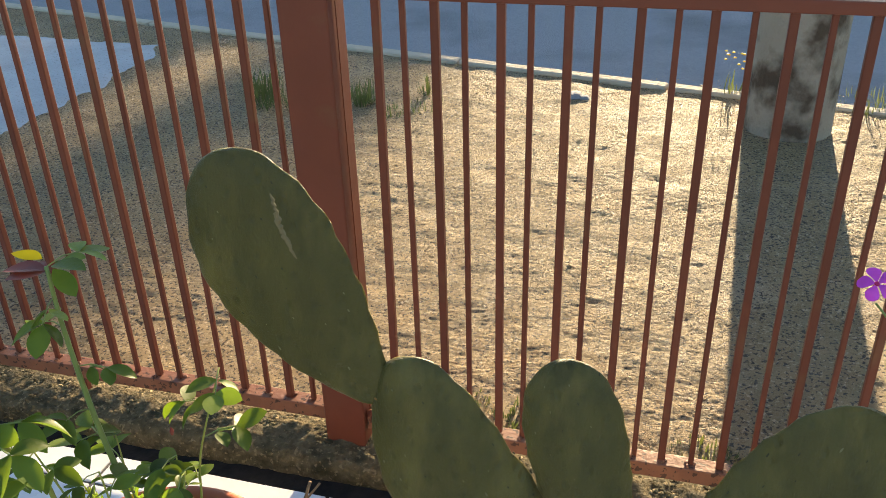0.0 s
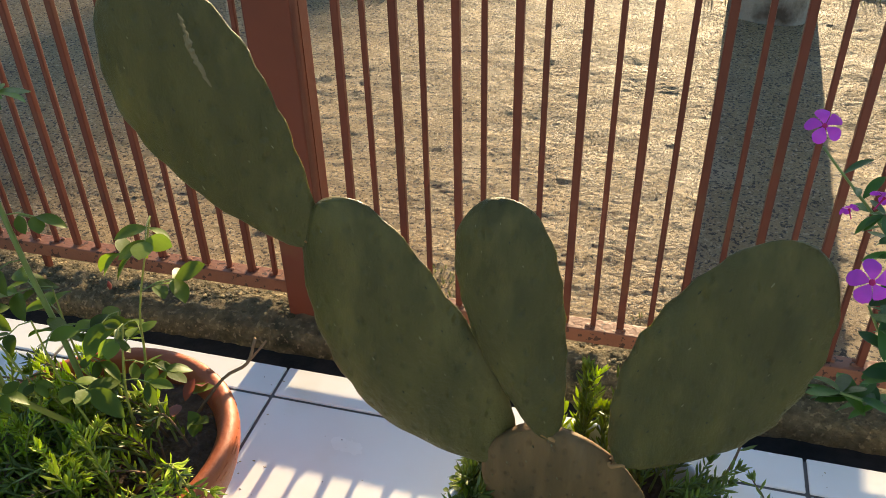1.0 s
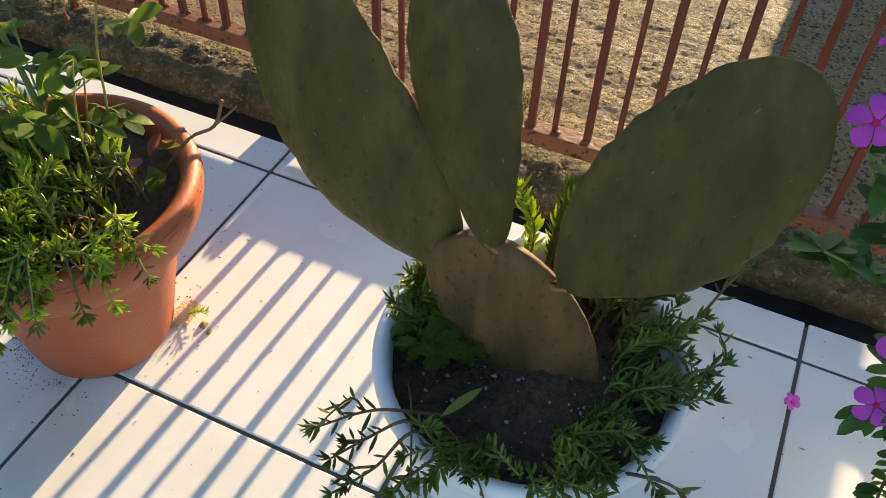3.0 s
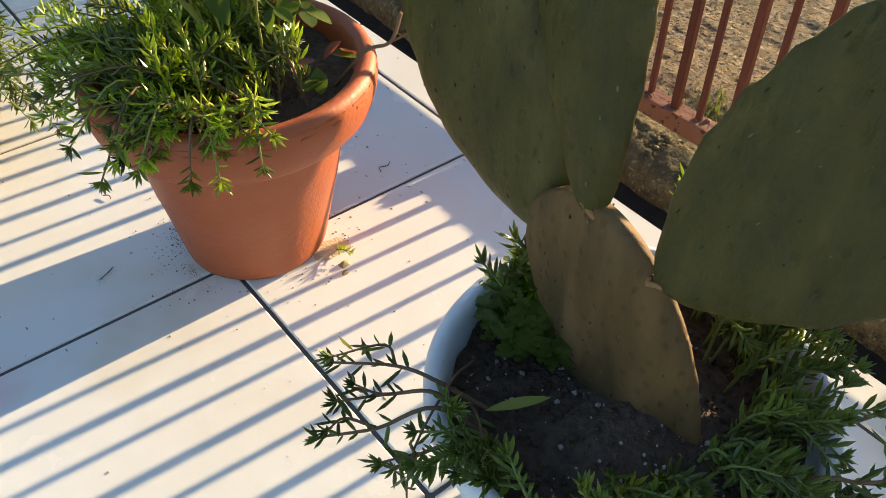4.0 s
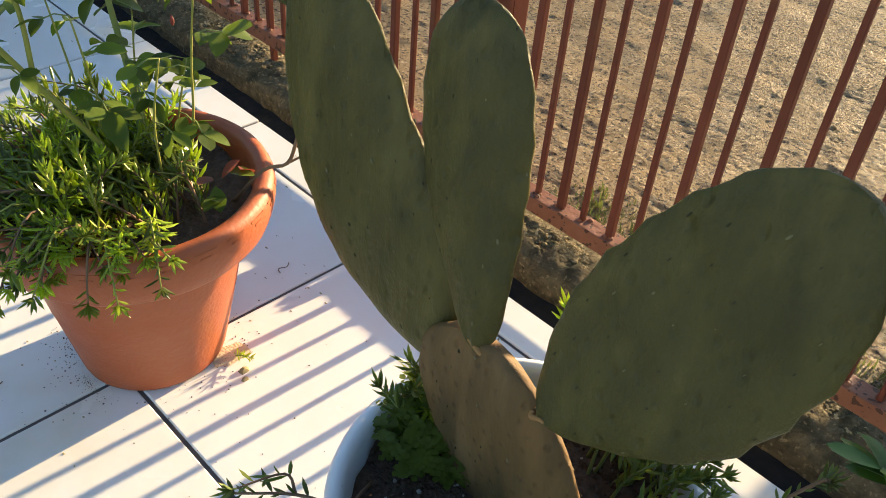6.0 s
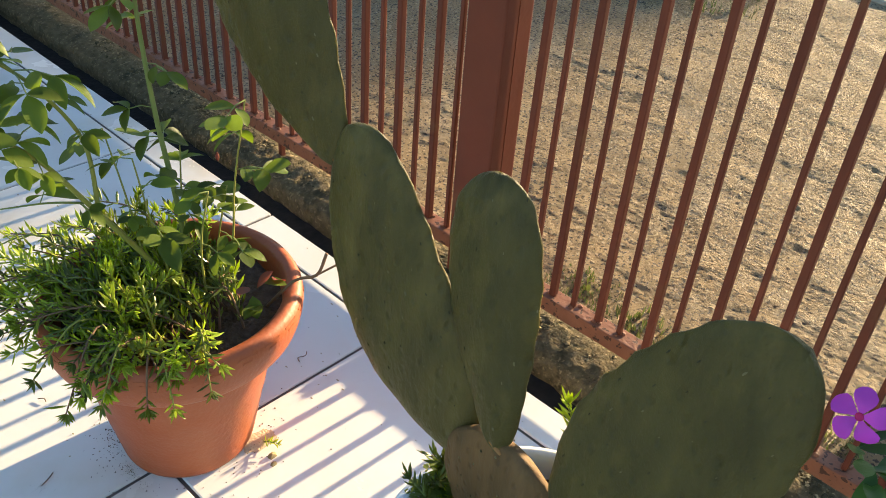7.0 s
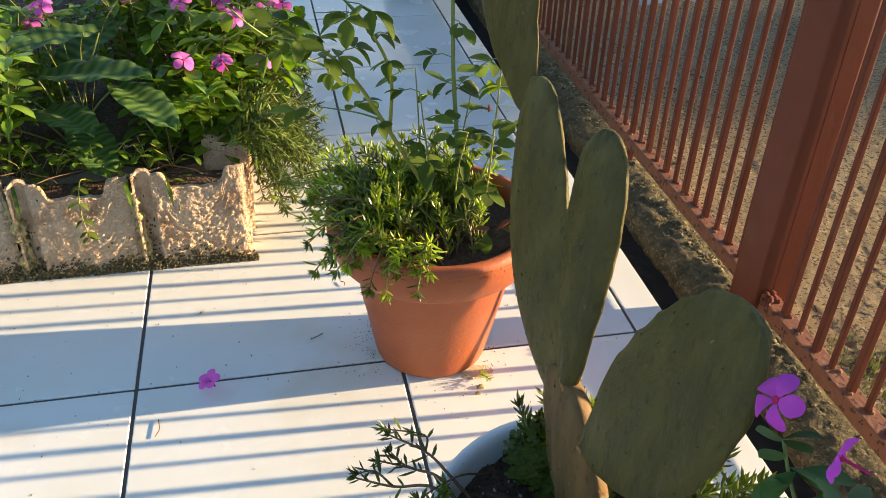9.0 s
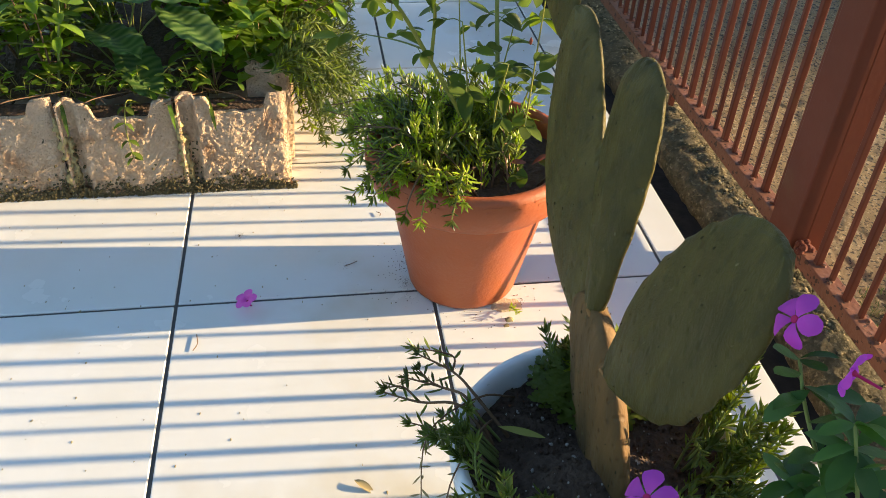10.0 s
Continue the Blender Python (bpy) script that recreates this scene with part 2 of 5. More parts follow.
M_POLE = material("weathered_concrete_pole", (0.32, 0.28, 0.21), (0.20, 0.17, 0.12), 7, 0.9, bump=0.008, stain=(0.075, 0.055, 0.035), stain_scale=8, stain_at=0.46)
M_GRASS = material("grass_blade", (0.10, 0.125, 0.04), (0.16, 0.15, 0.055), 20, 0.6, translucent=0.2)
M_DRY = material("dry_leaf", (0.34, 0.27, 0.13), (0.22, 0.16, 0.08), 60, 0.8)
M_DARKPLASTIC = material("black_plastic", (0.020, 0.021, 0.025), (0.04, 0.04, 0.045), 18, 0.45, bump=0.0006)
M_HOUSE = material("house_plaster", (0.50, 0.46, 0.40), (0.42, 0.38, 0.33), 3, 0.9, bump=0.002)
M_SAND = material("spilt_sand", (0.62, 0.50, 0.33), (0.50, 0.38, 0.24), 120, 0.95, bump=0.002, bump_scale=300)

# ---- mesh helpers ----
rng = random.Random(7)


def mesh_object(name, verts, faces, mat, parent=None, label="", smooth=False):
    me = bpy.data.meshes.new(name)
    me.from_pydata([tuple(v) for v in verts], [], faces)
    if smooth:
        me.polygons.foreach_set("use_smooth", [True] * len(me.polygons))
    me.materials.append(mat)
    ob = new(name, me)
    if parent is not None:
        ob.parent = parent
    if label:
        tagged(ob, label)
    return ob


def part(name, bm, mat, parent=None, label="", smooth=False):
    me = bpy.data.meshes.new(name)
    bm.to_mesh(me)
    bm.free()
    if smooth:
        me.polygons.foreach_set("use_smooth", [True] * len(me.polygons))
    me.materials.append(mat)
    ob = new(name, me)
    if parent is not None:
        ob.parent = parent
    if label:
        tagged(ob, label)
    return ob


def box(x0, x1, y0, y1, z0, z1, bevel=0.0, segments=2):
    bm = bmesh.new()
    bmesh.ops.create_cube(bm, size=1.0)
    for v in bm.verts:
        v.co = Vector((x0 + (v.co.x + 0.5) * (x1 - x0), y0 + (v.co.y + 0.5) * (y1 - y0), z0 + (v.co.z + 0.5) * (z1 - z0)))
    if bevel:
        bmesh.ops.bevel(bm, geom=list(bm.edges), offset=bevel, segments=segments, affect="EDGES", profile=0.5)
    return bm


def revolve(profile, n=48, center=(0, 0, 0), wobble=0.0):
    """A turned body from (radius, height) pairs."""
    verts, faces = [], []
    for r, z in profile:
        for i in range(n):
            a = 2 * math.pi * i / n
            rr = r * (1 + wobble * noise.noise((math.cos(a) * 1.5, math.sin(a) * 1.5, z * 8)))
            verts.append((center[0] + rr * math.cos(a), center[1] + rr * math.sin(a), center[2] + z))
    for k in range(len(profile) - 1):
        for i in range(n):
            j = (i + 1) % n
            faces.append((k * n + i, k * n + j, (k + 1) * n + j, (k + 1) * n + i))
    return verts, faces


def tube(points, radii, sides=6):
    verts, faces = [], []
    pts = [Vector(p) for p in points]
    for k, p in enumerate(pts):
        d = (pts[min(k + 1, len(pts) - 1)] - pts[max(k - 1, 0)]).normalized()
        u = d.cross(Vector((0.31, 0.77, 0.55))).normalized()
        w = d.cross(u)
        r = radii[k] if hasattr(radii, "__len__") else radii
        for i in range(sides):
            a = 2 * math.pi * i / sides
            verts.append(p + r * (math.cos(a) * u + math.sin(a) * w))
    for k in range(len(pts) - 1):
        for i in range(sides):
            j = (i + 1) % sides
            faces.append((k * sides + i, k * sides + j, (k + 1) * sides + j, (k + 1) * sides + i))
    faces.append(tuple(range(sides))[::-1])
    faces.append(tuple((len(pts) - 1) * sides + i for i in range(sides)))
    return verts, faces


def smooth_path(points, steps=4):
    """More points on a soft curve through the given ones."""
    p = [Vector(q) for q in points]
    if len(p) < 3:
        return [p[0].lerp(p[-1], i / steps) for i in range(steps + 1)]
    p = [2 * p[0] - p[1]] + p + [2 * p[-1] - p[-2]]
    out = []
    for k in range(1, len(p) - 2):
        for i in range(steps):
            t = i / steps
            out.append(0.5 * (2 * p[k] + (p[k + 1] - p[k - 1]) * t + (2 * p[k - 1] - 5 * p[k] + 4 * p[k + 1] - p[k + 2]) * t * t
                              + (3 * p[k] - p[k - 1] - 3 * p[k + 1] + p[k + 2]) * t ** 3))
    out.append(p[-2])
    return out


def leaf_shape(length, width, fold=0.25, droop=0.2, widest=0.45, rows=6, tip=1.0):
    """A blade along +x, up +z, folded along its midrib."""
    verts, faces = [], []
    for k in range(rows + 1):
        s = k / rows
        if s < widest:
            h = math.sin(0.5 * math.pi * s / widest) ** 0.8
        else:
            h = math.cos(0.5 * math.pi * (s - widest) / (1 - widest)) ** (0.75 * tip)
        h = max(h, 0.03) * width / 2
        z = -droop * length * s * s
        verts += [(s * length, -h, z + fold * h), (s * length, 0, z), (s * length, h, z + fold * h)]
    for k in range(rows):
        for i in (0, 1):
            a = 3 * k + i
            faces.append((a, a + 1, a + 4, a + 3))
    return verts, faces


def frame_along(direction, up=Vector((0, 0, 1)), spin=0.0):
    """A turn whose +x runs along direction and whose +z is as near to up as it can be."""
    x = Vector(direction).normalized()
    y = Vector(up).cross(x)
    if y.length < 1e-4:
        y = Vector((0, 1, 0))
    y.normalize()
    z = x.cross(y)
    m = Matrix((x, y, z)).transposed().to_4x4()
    return m @ Matrix.Rotation(spin, 4, "X")


class Heap:
    """Many small shapes collected into one mesh."""

    def __init__(self):
        self.verts, self.faces = [], []

    def add(self, shape, m=None):
        v, f = shape
        n = len(self.verts)
        self.verts += [m @ Vector(p) for p in v] if m is not None else list(v)
        self.faces += [tuple(i + n for i in face) for face in f]

    def make(self, name, mat, parent=None, label="", smooth=False):
        return mesh_object(name, self.verts, self.faces, mat, parent, label, smooth)


def empty(name, place, label, category, group=""):
    ob = new(name)
    ob.empty_display_size = 0.02
    ob.location = place
    return tagged(ob, label, category, group)


def under(ob, thing):
    """Parents ob, built in the world's axes, to a thing."""
    ob.parent = thing
    ob.matrix_parent_inverse = Matrix.Translation(thing.location).inverted()
    return ob


def lumps(x, y, a, s, seed=0.0):
    return a * noise.fractal((x * s, y * s, seed), 0.6, 2.0, 5)


# ---- ground, road, kerb ----
def kerb_y(x):
    return 3.27 - 0.225 * x


def flake(v, edge, soft):
    """0 below an edge, 1 above it, with a short steep side."""
    return min(1.0, max(0.0, (v - edge) / soft))


def ground_z(x, y):
    z = -0.012 + 0.012 * noise.noise((x * 0.9, y * 0.9, 3.1))
    z += 0.005 * noise.fractal((x * 6, y * 8, 0.4), 0.7, 2.0, 4)
    worn = min(1.0, max(0.0, 0.25 + 2.2 * noise.noise((x * 1.5 + 0.3, y * 2.4, 6.3)))) ** 1.5
    # layers of the screed that have flaked off, with steep ragged rims
    n1 = noise.noise((x * 23, y * 52, 2.7)) + 0.6 * noise.noise((x * 61, y * 90, 5.1))
    n2 = noise.noise((x * 47, y * 83, 7.7)) + 0.6 * noise.noise((x * 97, y * 120, 1.3))
    z -= (0.10 + 0.9 * worn) * (0.0008 * flake(n1, 0.34 - 0.26 * worn, 0.14) + 0.0007 * flake(n2, 0.20, 0.12))
    z += (0.0005 + 0.0009 * worn) * noise.fractal((x * 60, y * 90, 4.6), 0.5, 2.0, 3)
    return z


def build_ground():
    verts, faces = [], []
    xs = [-4.2 + 0.04 * i for i in range(60)] + [-1.8 + 0.0065 * i for i in range(584)] + [1.99 + 0.0437 * i for i in range(1, 19)]
    ny = 400
    for x in xs:
        top = kerb_y(x) - 0.075
        for j in range(ny + 1):
            y = 0.70 + (top - 0.70) * (0.62 * j / ny + 0.38 * (j / ny) ** 2)
            verts.append((x, y, ground_z(x, y)))
    for i in range(len(xs) - 1):
        for j in range(ny):
            a = i * (ny + 1) + j
            faces.append((a, a + ny + 1, a + ny + 2, a + 1))
    ob = mesh_object("pavement", verts, faces, M_GROUND, smooth=True)
    tagged(ob, "rough worn sandy concrete pavement outside the fence", "pavement", kind="structure")
    wide = mesh_object("ground", [(-400, -400, -0.30), (400, -400, -0.30), (400, 400, -0.30), (-400, 400, -0.30)], [(0, 1, 2, 3)], M_GROUND)
    tagged(wide, "dusty ground that reaches the horizon", "ground", kind="structure")
    for x0, x1 in ((-40.0, -4.2), (2.776, 40.0)):
        side = part("pavement", box(x0, x1, 0.70, 3.2, -0.28, -0.02), M_GROUND)
        tagged(side, "rough worn concrete pavement further along the street", "pavement", kind="structure")
    road = mesh_object("road", [(-60, kerb_y(-60) - 0.02, -0.11), (60, kerb_y(60) - 0.02, -0.11), (60, kerb_y(60) + 7.5, -0.11), (-60, kerb_y(-60) + 7.5, -0.11)], [(0, 1, 2, 3)], M_ROAD)
    tagged(road, "grey weathered asphalt road in shade", "road", kind="structure")
    # kerb stones in lengths of a metre
    kerb = empty("kerb", (0, 3.5, 0), "low pale concrete kerb between pavement and road", "kerb")
    kerb["kind"] = "structure"
    ang = math.atan(-0.225)
    for k in range(-6, 5):
        bm = box(-0.495, 0.495, -0.02, 0.055, -0.16, 0.004, 0.012)
        st = part("kerb_stone", bm, M_KERB)
        st.matrix_world = pose(k * math.cos(ang), 3.27 - 0.06 + k * math.sin(ang), 0.0, 0, 0, math.degrees(ang))
        st.parent = kerb
        st.matrix_parent_inverse = Matrix.Translation((0, -3.5, 0))


build_ground()


def build_driveway():
    """A smooth ramp of paler concrete that runs from the pavement down to the road."""
    nx, ny = 50, 60
    verts, faces = [], []
    for j in range(ny + 1):
        y = 1.15 + 2.55 * j / ny
        edge = -1.84 + 0.12 * math.sin(1.9 * y) - 0.30 * max(0.0, y - 2.75) + 0.035 * noise.noise((y * 6, 0.4, 1.0))
        for i in range(nx + 1):
            x = -4.2 + (edge + 4.2) * i / nx
            rim = min(1.0, (nx - i) / 3, j / 3)
            verts.append((x, y, -0.030 + 0.038 * rim - 0.10 * max(0.0, y - 3.2) + 0.006 * noise.noise((x * 1.5, y * 1.5, 2.0)) + 0.0015 * noise.noise((x * 14, y * 14, 0))))
    for j in range(ny):
        for i in range(nx):
            a = j * (nx + 1) + i
            faces.append((a, a + 1, a + nx + 2, a + nx + 1))
    ob = mesh_object("driveway", verts, faces, M_RAMP, smooth=True)
    tagged(ob, "smooth grey concrete driveway ramp beside the worn pavement", "driveway", kind="structure")


build_driveway()


# ---- terrace edge: gutter and mossy concrete strip ----
def build_sill():
    verts, faces = [], []
    xs = [-4.2 + 0.03 * i for i in range(80)] + [-1.8 + 0.0075 * i for i in range(481)] + [1.8 + 0.0333 * i for i in range(1, 31)]
    shape = [(0.600, -0.07), (0.600, -0.03), (0.602, -0.008), (0.610, 0.002), (0.630, 0.008), (0.655, 0.012), (0.68, 0.014), (0.705, 0.010), (0.73, 0.0), (0.76, -0.012), (0.79, -0.035)]
    prof = []
    for (ya, za), (yb, zb) in zip(shape, shape[1:]):
        prof += [(ya + (yb - ya) * k / 3, za + (zb - za) * k / 3) for k in range(3)]
    prof.append(shape[-1])
    for x in xs:
        wv = 0.008 * noise.noise((x * 4, 1.1, 0)) + 0.006 * noise.noise((x * 21, 4.1, 0))
        for k, (y, z) in enumerate(prof):
            rough = 0.006 * noise.fractal((x * 26, y * 26, 2.0), 0.5, 2.0, 3) + 0.0035 * noise.noise((x * 70, y * 70, z * 70))
            verts.append((x, y + (wv if k < 18 else 0) + 0.5 * rough, z + (rough if k > 5 else 0)))
    m = len(prof)
    for i in range(len(xs) - 1):
        for j in range(m - 1):
            a = i * m + j
            faces.append((a, a + m, a + m + 1, a + 1))
    ob = mesh_object("concrete_edge", verts, faces, M_CONCRETE, smooth=True)
    tagged(ob, "rough mossy concrete strip under the fence", "concrete edge", kind="structure")
    gut = part("gutter", box(-4.2, 2.8, 0.515, 0.603, -0.12, -0.045), M_BLACK)
    tagged(gut, "narrow black mouldy gutter beside the tiles", "gutter", kind="structure")


build_sill()
slab = part("floor", box(-3.6, 2.4, -2.9, 0.516, -0.25, -0.0035), M_GROUT)
tagged(slab, "terrace floor of white tiles with dark joints", "floor", kind="structure")

# ---- fence and post ----
PITCH = 0.0492
LOOSE = {1: -0.002, 3: -0.005, 5: -0.005, 7: -0.008}


def build_fence(x_from, x_to, first, label, flip):
    fence = empty("metal_fence", ((x_from + x_to) / 2, 0.68, 0.0), label, "fence", "fence panels")
    low = 0.076 if flip else 0.084
    under(part("bottom_rail", box(x_from, x_to, 0.663, 0.697, low - 0.030, low, 0.002), M_RAIL), fence)
    top = 0.862 if flip else 0.905
    under(part("top_rail", box(x_from, x_to, 0.667, 0.693, top, top + 0.018, 0.002), M_RED), fence)
    thick, thin = None, None
    n = int(abs((x_to - x_from) / PITCH)) + 1
    for i in range(n):
        x = first + i * PITCH * (1 if flip else -1)
        if x < x_from + 0.005 or x > x_to - 0.005:
            continue
        big = (i % 2 == 0) if flip else (i % 2 == 1)
        r = 0.0064 if big else 0.0046
        bar = part("bar", box(-r, r, -r, r, low - 0.001, top + 0.001, 0.0020), M_RED)
        if big and thick is None:
            thick = bar.data
        if not big and thin is None:
            thin = bar.data
        bar.data = thick if big else thin
        bar.location = (x + rng.uniform(-0.0012, 0.0012) + (LOOSE.get(i, 0.0) if flip else 0.0), 0.68, 0)
        if flip and i == 0:
            bar.rotation_euler.y = 0.009
        under(bar, fence)
    legs = (-0.62, -2.1) if not flip else (0.95,)
    for x in legs:
        under(part("foot", box(x - 0.006, x + 0.006, 0.674, 0.686, -0.01, low - 0.029, 0.001), M_RED), fence)
    # weld beads where the bars meet the rail
    beads = Heap()
    for i in range(n):
        x = first + i * PITCH * (1 if flip else -1)
        if x_from + 0.005 < x < x_to - 0.005 and abs(x) < 1.5:
            for k in range(3):
                bm = revolve([(0.0001, 0.004), (0.004, 0.003), (0.0055, -0.001)], 6)
                beads.add(bm, Matrix.Translation((x + rng.uniform(-0.009, 0.009), 0.68 + rng.uniform(-0.009, 0.009), low)))
    under(beads.make("weld", M_RAIL), fence)["kind"] = "stuff"
    return fence


build_fence(-4.1, -0.056, -0.085, "rust-red metal bar fence with a faded bottom rail", False)
build_fence(0.030, 2.7, 0.087, "rust-red metal bar fence joined to the square post", True)

post = empty("steel_post", (-0.013, 0.69, 0), "square rust-red painted steel post set in the concrete edge", "post")
shaft, seam = box(-0.055, 0.027, 0.655, 0.725, -0.03, 1.30, 0.004, 3), box(0.0275, 0.0290, 0.686, 0.6885, -0.02, 1.29)
for bm in (shaft, seam):
    for v in bm.verts:
        v.co.x -= 0.002 * v.co.z
under(part("shaft", shaft, M_RED), post)
under(part("seam", seam, M_RED), post)
bracket = Heap()
for k in range(14):
    bracket.add(revolve([(0.0001, 0.006), (0.006, 0.004), (0.008, -0.004)], 7), Matrix.Translation((0.033 + rng.uniform(0, 0.02), 0.675 + rng.uniform(-0.012, 0.012), 0.078 + rng.uniform(-0.006, 0.008))))
weld = under(bracket.make("weld_lump", M_RED, label="lumpy rusted weld at the foot"), post)
weld["kind"] = "stuff"


# ---- terracotta pot ----
POT = (-0.03, 0.060)


def leaning(shape):
    """The pot stands a few degrees out of true."""
    return [(x + 0.042 * z, y, z) for x, y, z in shape[0]], shape[1]


def build_terracotta():
    pot = empty("terracotta_pot", (*POT, 0), "large terracotta pot with a rolled rim, standing on the white tiles", "flower pot")
    prof = [(0.0, 0.002), (0.090, 0.002), (0.096, 0.006), (0.098, 0.012), (0.1015, 0.030), (0.1185, 0.120), (0.1195, 0.122), (0.1320, 0.2), (0.1345, 0.213), (0.1390, 0.2165),
            (0.1520, 0.2185), (0.1600, 0.2220), (0.1660, 0.2300), (0.1705, 0.2430), (0.1735, 0.2560), (0.1748, 0.2680), (0.1740, 0.2785), (0.1705, 0.2870), (0.1640, 0.2918), (0.1565, 0.2910), (0.1500, 0.2850),
            (0.1465, 0.2700), (0.1440, 0.25), (0.139, 0.225)]
    body = mesh_object("body", *leaning(revolve(prof, 72, (*POT, 0))), M_TERRA, smooth=True)
    under(body, pot)
    # shallow key pattern pressed round the rim
    keys = Heap()
    for k in range(26):
        a = 2 * math.pi * k / 26
        for (u0, u1, h0, h1) in ((-0.014, 0.012, 0.2785, 0.2805), (0.010, 0.012, 0.262, 0.2805), (-0.008, 0.012, 0.262, 0.264), (-0.008, -0.006, 0.262, 0.274), (-0.008, 0.005, 0.272, 0.274)):
            v = []
            for u, h in ((u0, h0), (u1, h0), (u1, h1), (u0, h1)):
                r = 0.1750 - 0.16 * max(0.0, 0.268 - h) - 0.14 * max(0.0, h - 0.272)
                ang = a + u / 0.165
                v.append((POT[0] + (r + 0.0002) * math.cos(ang), POT[1] + (r + 0.0002) * math.sin(ang), h))
            w = [(POT[0] + (p[0] - POT[0]) * 0.985, POT[1] + (p[1] - POT[1]) * 0.985, p[2]) for p in v]
            keys.add((v + w, [(0, 1, 2, 3), (0, 4, 5, 1), (1, 5, 6, 2), (2, 6, 7, 3), (3, 7, 4, 0)]))
    keys.verts = leaning((keys.verts, []))[0]
    under(keys.make("rim_pattern", M_TERRA), pot)
    vs, fs = [(POT[0], POT[1], 0.262)], []
    for ring in range(1, 9):
        for i in range(40):
            a, r = 2 * math.pi * i / 40, 0.1455 * ring / 8
            vs.append((POT[0] + r * math.cos(a), POT[1] + r * math.sin(a), 0.258 + lumps(r * math.cos(a), r * math.sin(a), 0.012, 22)))
    for i in range(40):
        fs.append((0, 1 + i, 1 + (i + 1) % 40))
        for ring in range(7):
            a, b = 1 + ring * 40, 1 + (ring + 1) * 40
            fs.append((a + i, b + i, b + (i + 1) % 40, a + (i + 1) % 40))
    under(mesh_object("soil", *leaning((vs, fs)), M_SOIL, label="dark dry potting soil", smooth=True), pot)


build_terracotta()
TOP = (POT[0] + 0.011, POT[1])

# ---- white pot ----
WP = (0.580, 0.105)


def mound(x, y):
    return 0.042 * math.exp(-((x - 0.045) ** 2 + (y + 0.012) ** 2) / 0.0042)


def build_white_pot():
    pot = empty("white_pot", (*WP, 0), "round white painted pot holding the cactus, on the tiles", "flower pot")
    prof = [(0.0, 0.002), (0.100, 0.002), (0.108, 0.006), (0.118, 0.04), (0.140, 0.12), (0.153, 0.19), (0.158, 0.212), (0.166, 0.222), (0.1705, 0.234), (0.1705, 0.244), (0.166, 0.252),
            (0.160, 0.2535), (0.155, 0.250), (0.1525, 0.24), (0.150, 0.22), (0.148, 0.20)]
    under(mesh_object("body", *revolve(prof, 72, (*WP, 0), 0.01), M_WHITEPOT, smooth=True), pot)
    vs, fs = [(WP[0], WP[1], 0.222)], []
    for ring in range(1, 11):
        for i in range(44):
            a, r = 2 * math.pi * i / 44, 0.1505 * ring / 10
            vs.append((WP[0] + r * math.cos(a), WP[1] + r * math.sin(a), 0.218 + lumps(r * math.cos(a), r * math.sin(a), 0.010, 25, 3) + mound(r * math.cos(a), r * math.sin(a))))
    for i in range(44):
        fs.append((0, 1 + i, 1 + (i + 1) % 44))
        for ring in range(9):
            a, b = 1 + ring * 44, 1 + (ring + 1) * 44
            fs.append((a + i, b + i, b + (i + 1) % 44, a + (i + 1) % 44))
    soil = under(mesh_object("soil", vs, fs, M_SOIL, label="dark potting soil with white grains", smooth=True), pot)
    grains, crumbs = Heap(), Heap()
    for k in range(1300):
        a, r = rng.uniform(0, 6.28), 0.148 * math.sqrt(rng.random())
        x, y = r * math.cos(a), r * math.sin(a)
        z = 0.218 + lumps(x, y, 0.010, 25, 3) + mound(x, y)
        s = rng.choice((0.0006, 0.0009, 0.0012, 0.0016, 0.0026)) if k < 230 else rng.uniform(0.0009, 0.0030)
        shape = revolve([(0.0001, s * 0.8), (s * 0.9, s * 0.35), (s * 1.1, -s * 0.2), (s * 0.5, -s * 0.7)], 5)
        (grains if k < 230 else crumbs).add(shape, Matrix.Translation((WP[0] + x, WP[1] + y, z + s * 0.3)) @ Euler((rng.random() * 3, rng.random() * 3, 0)).to_matrix().to_4x4())
    g = under(grains.make("perlite_grit", M_PERLITE), pot)
    g["kind"] = "stuff"
    c = under(crumbs.make("crumbled_soil", M_SOIL), pot)
    c["kind"] = "stuff"


build_white_pot()


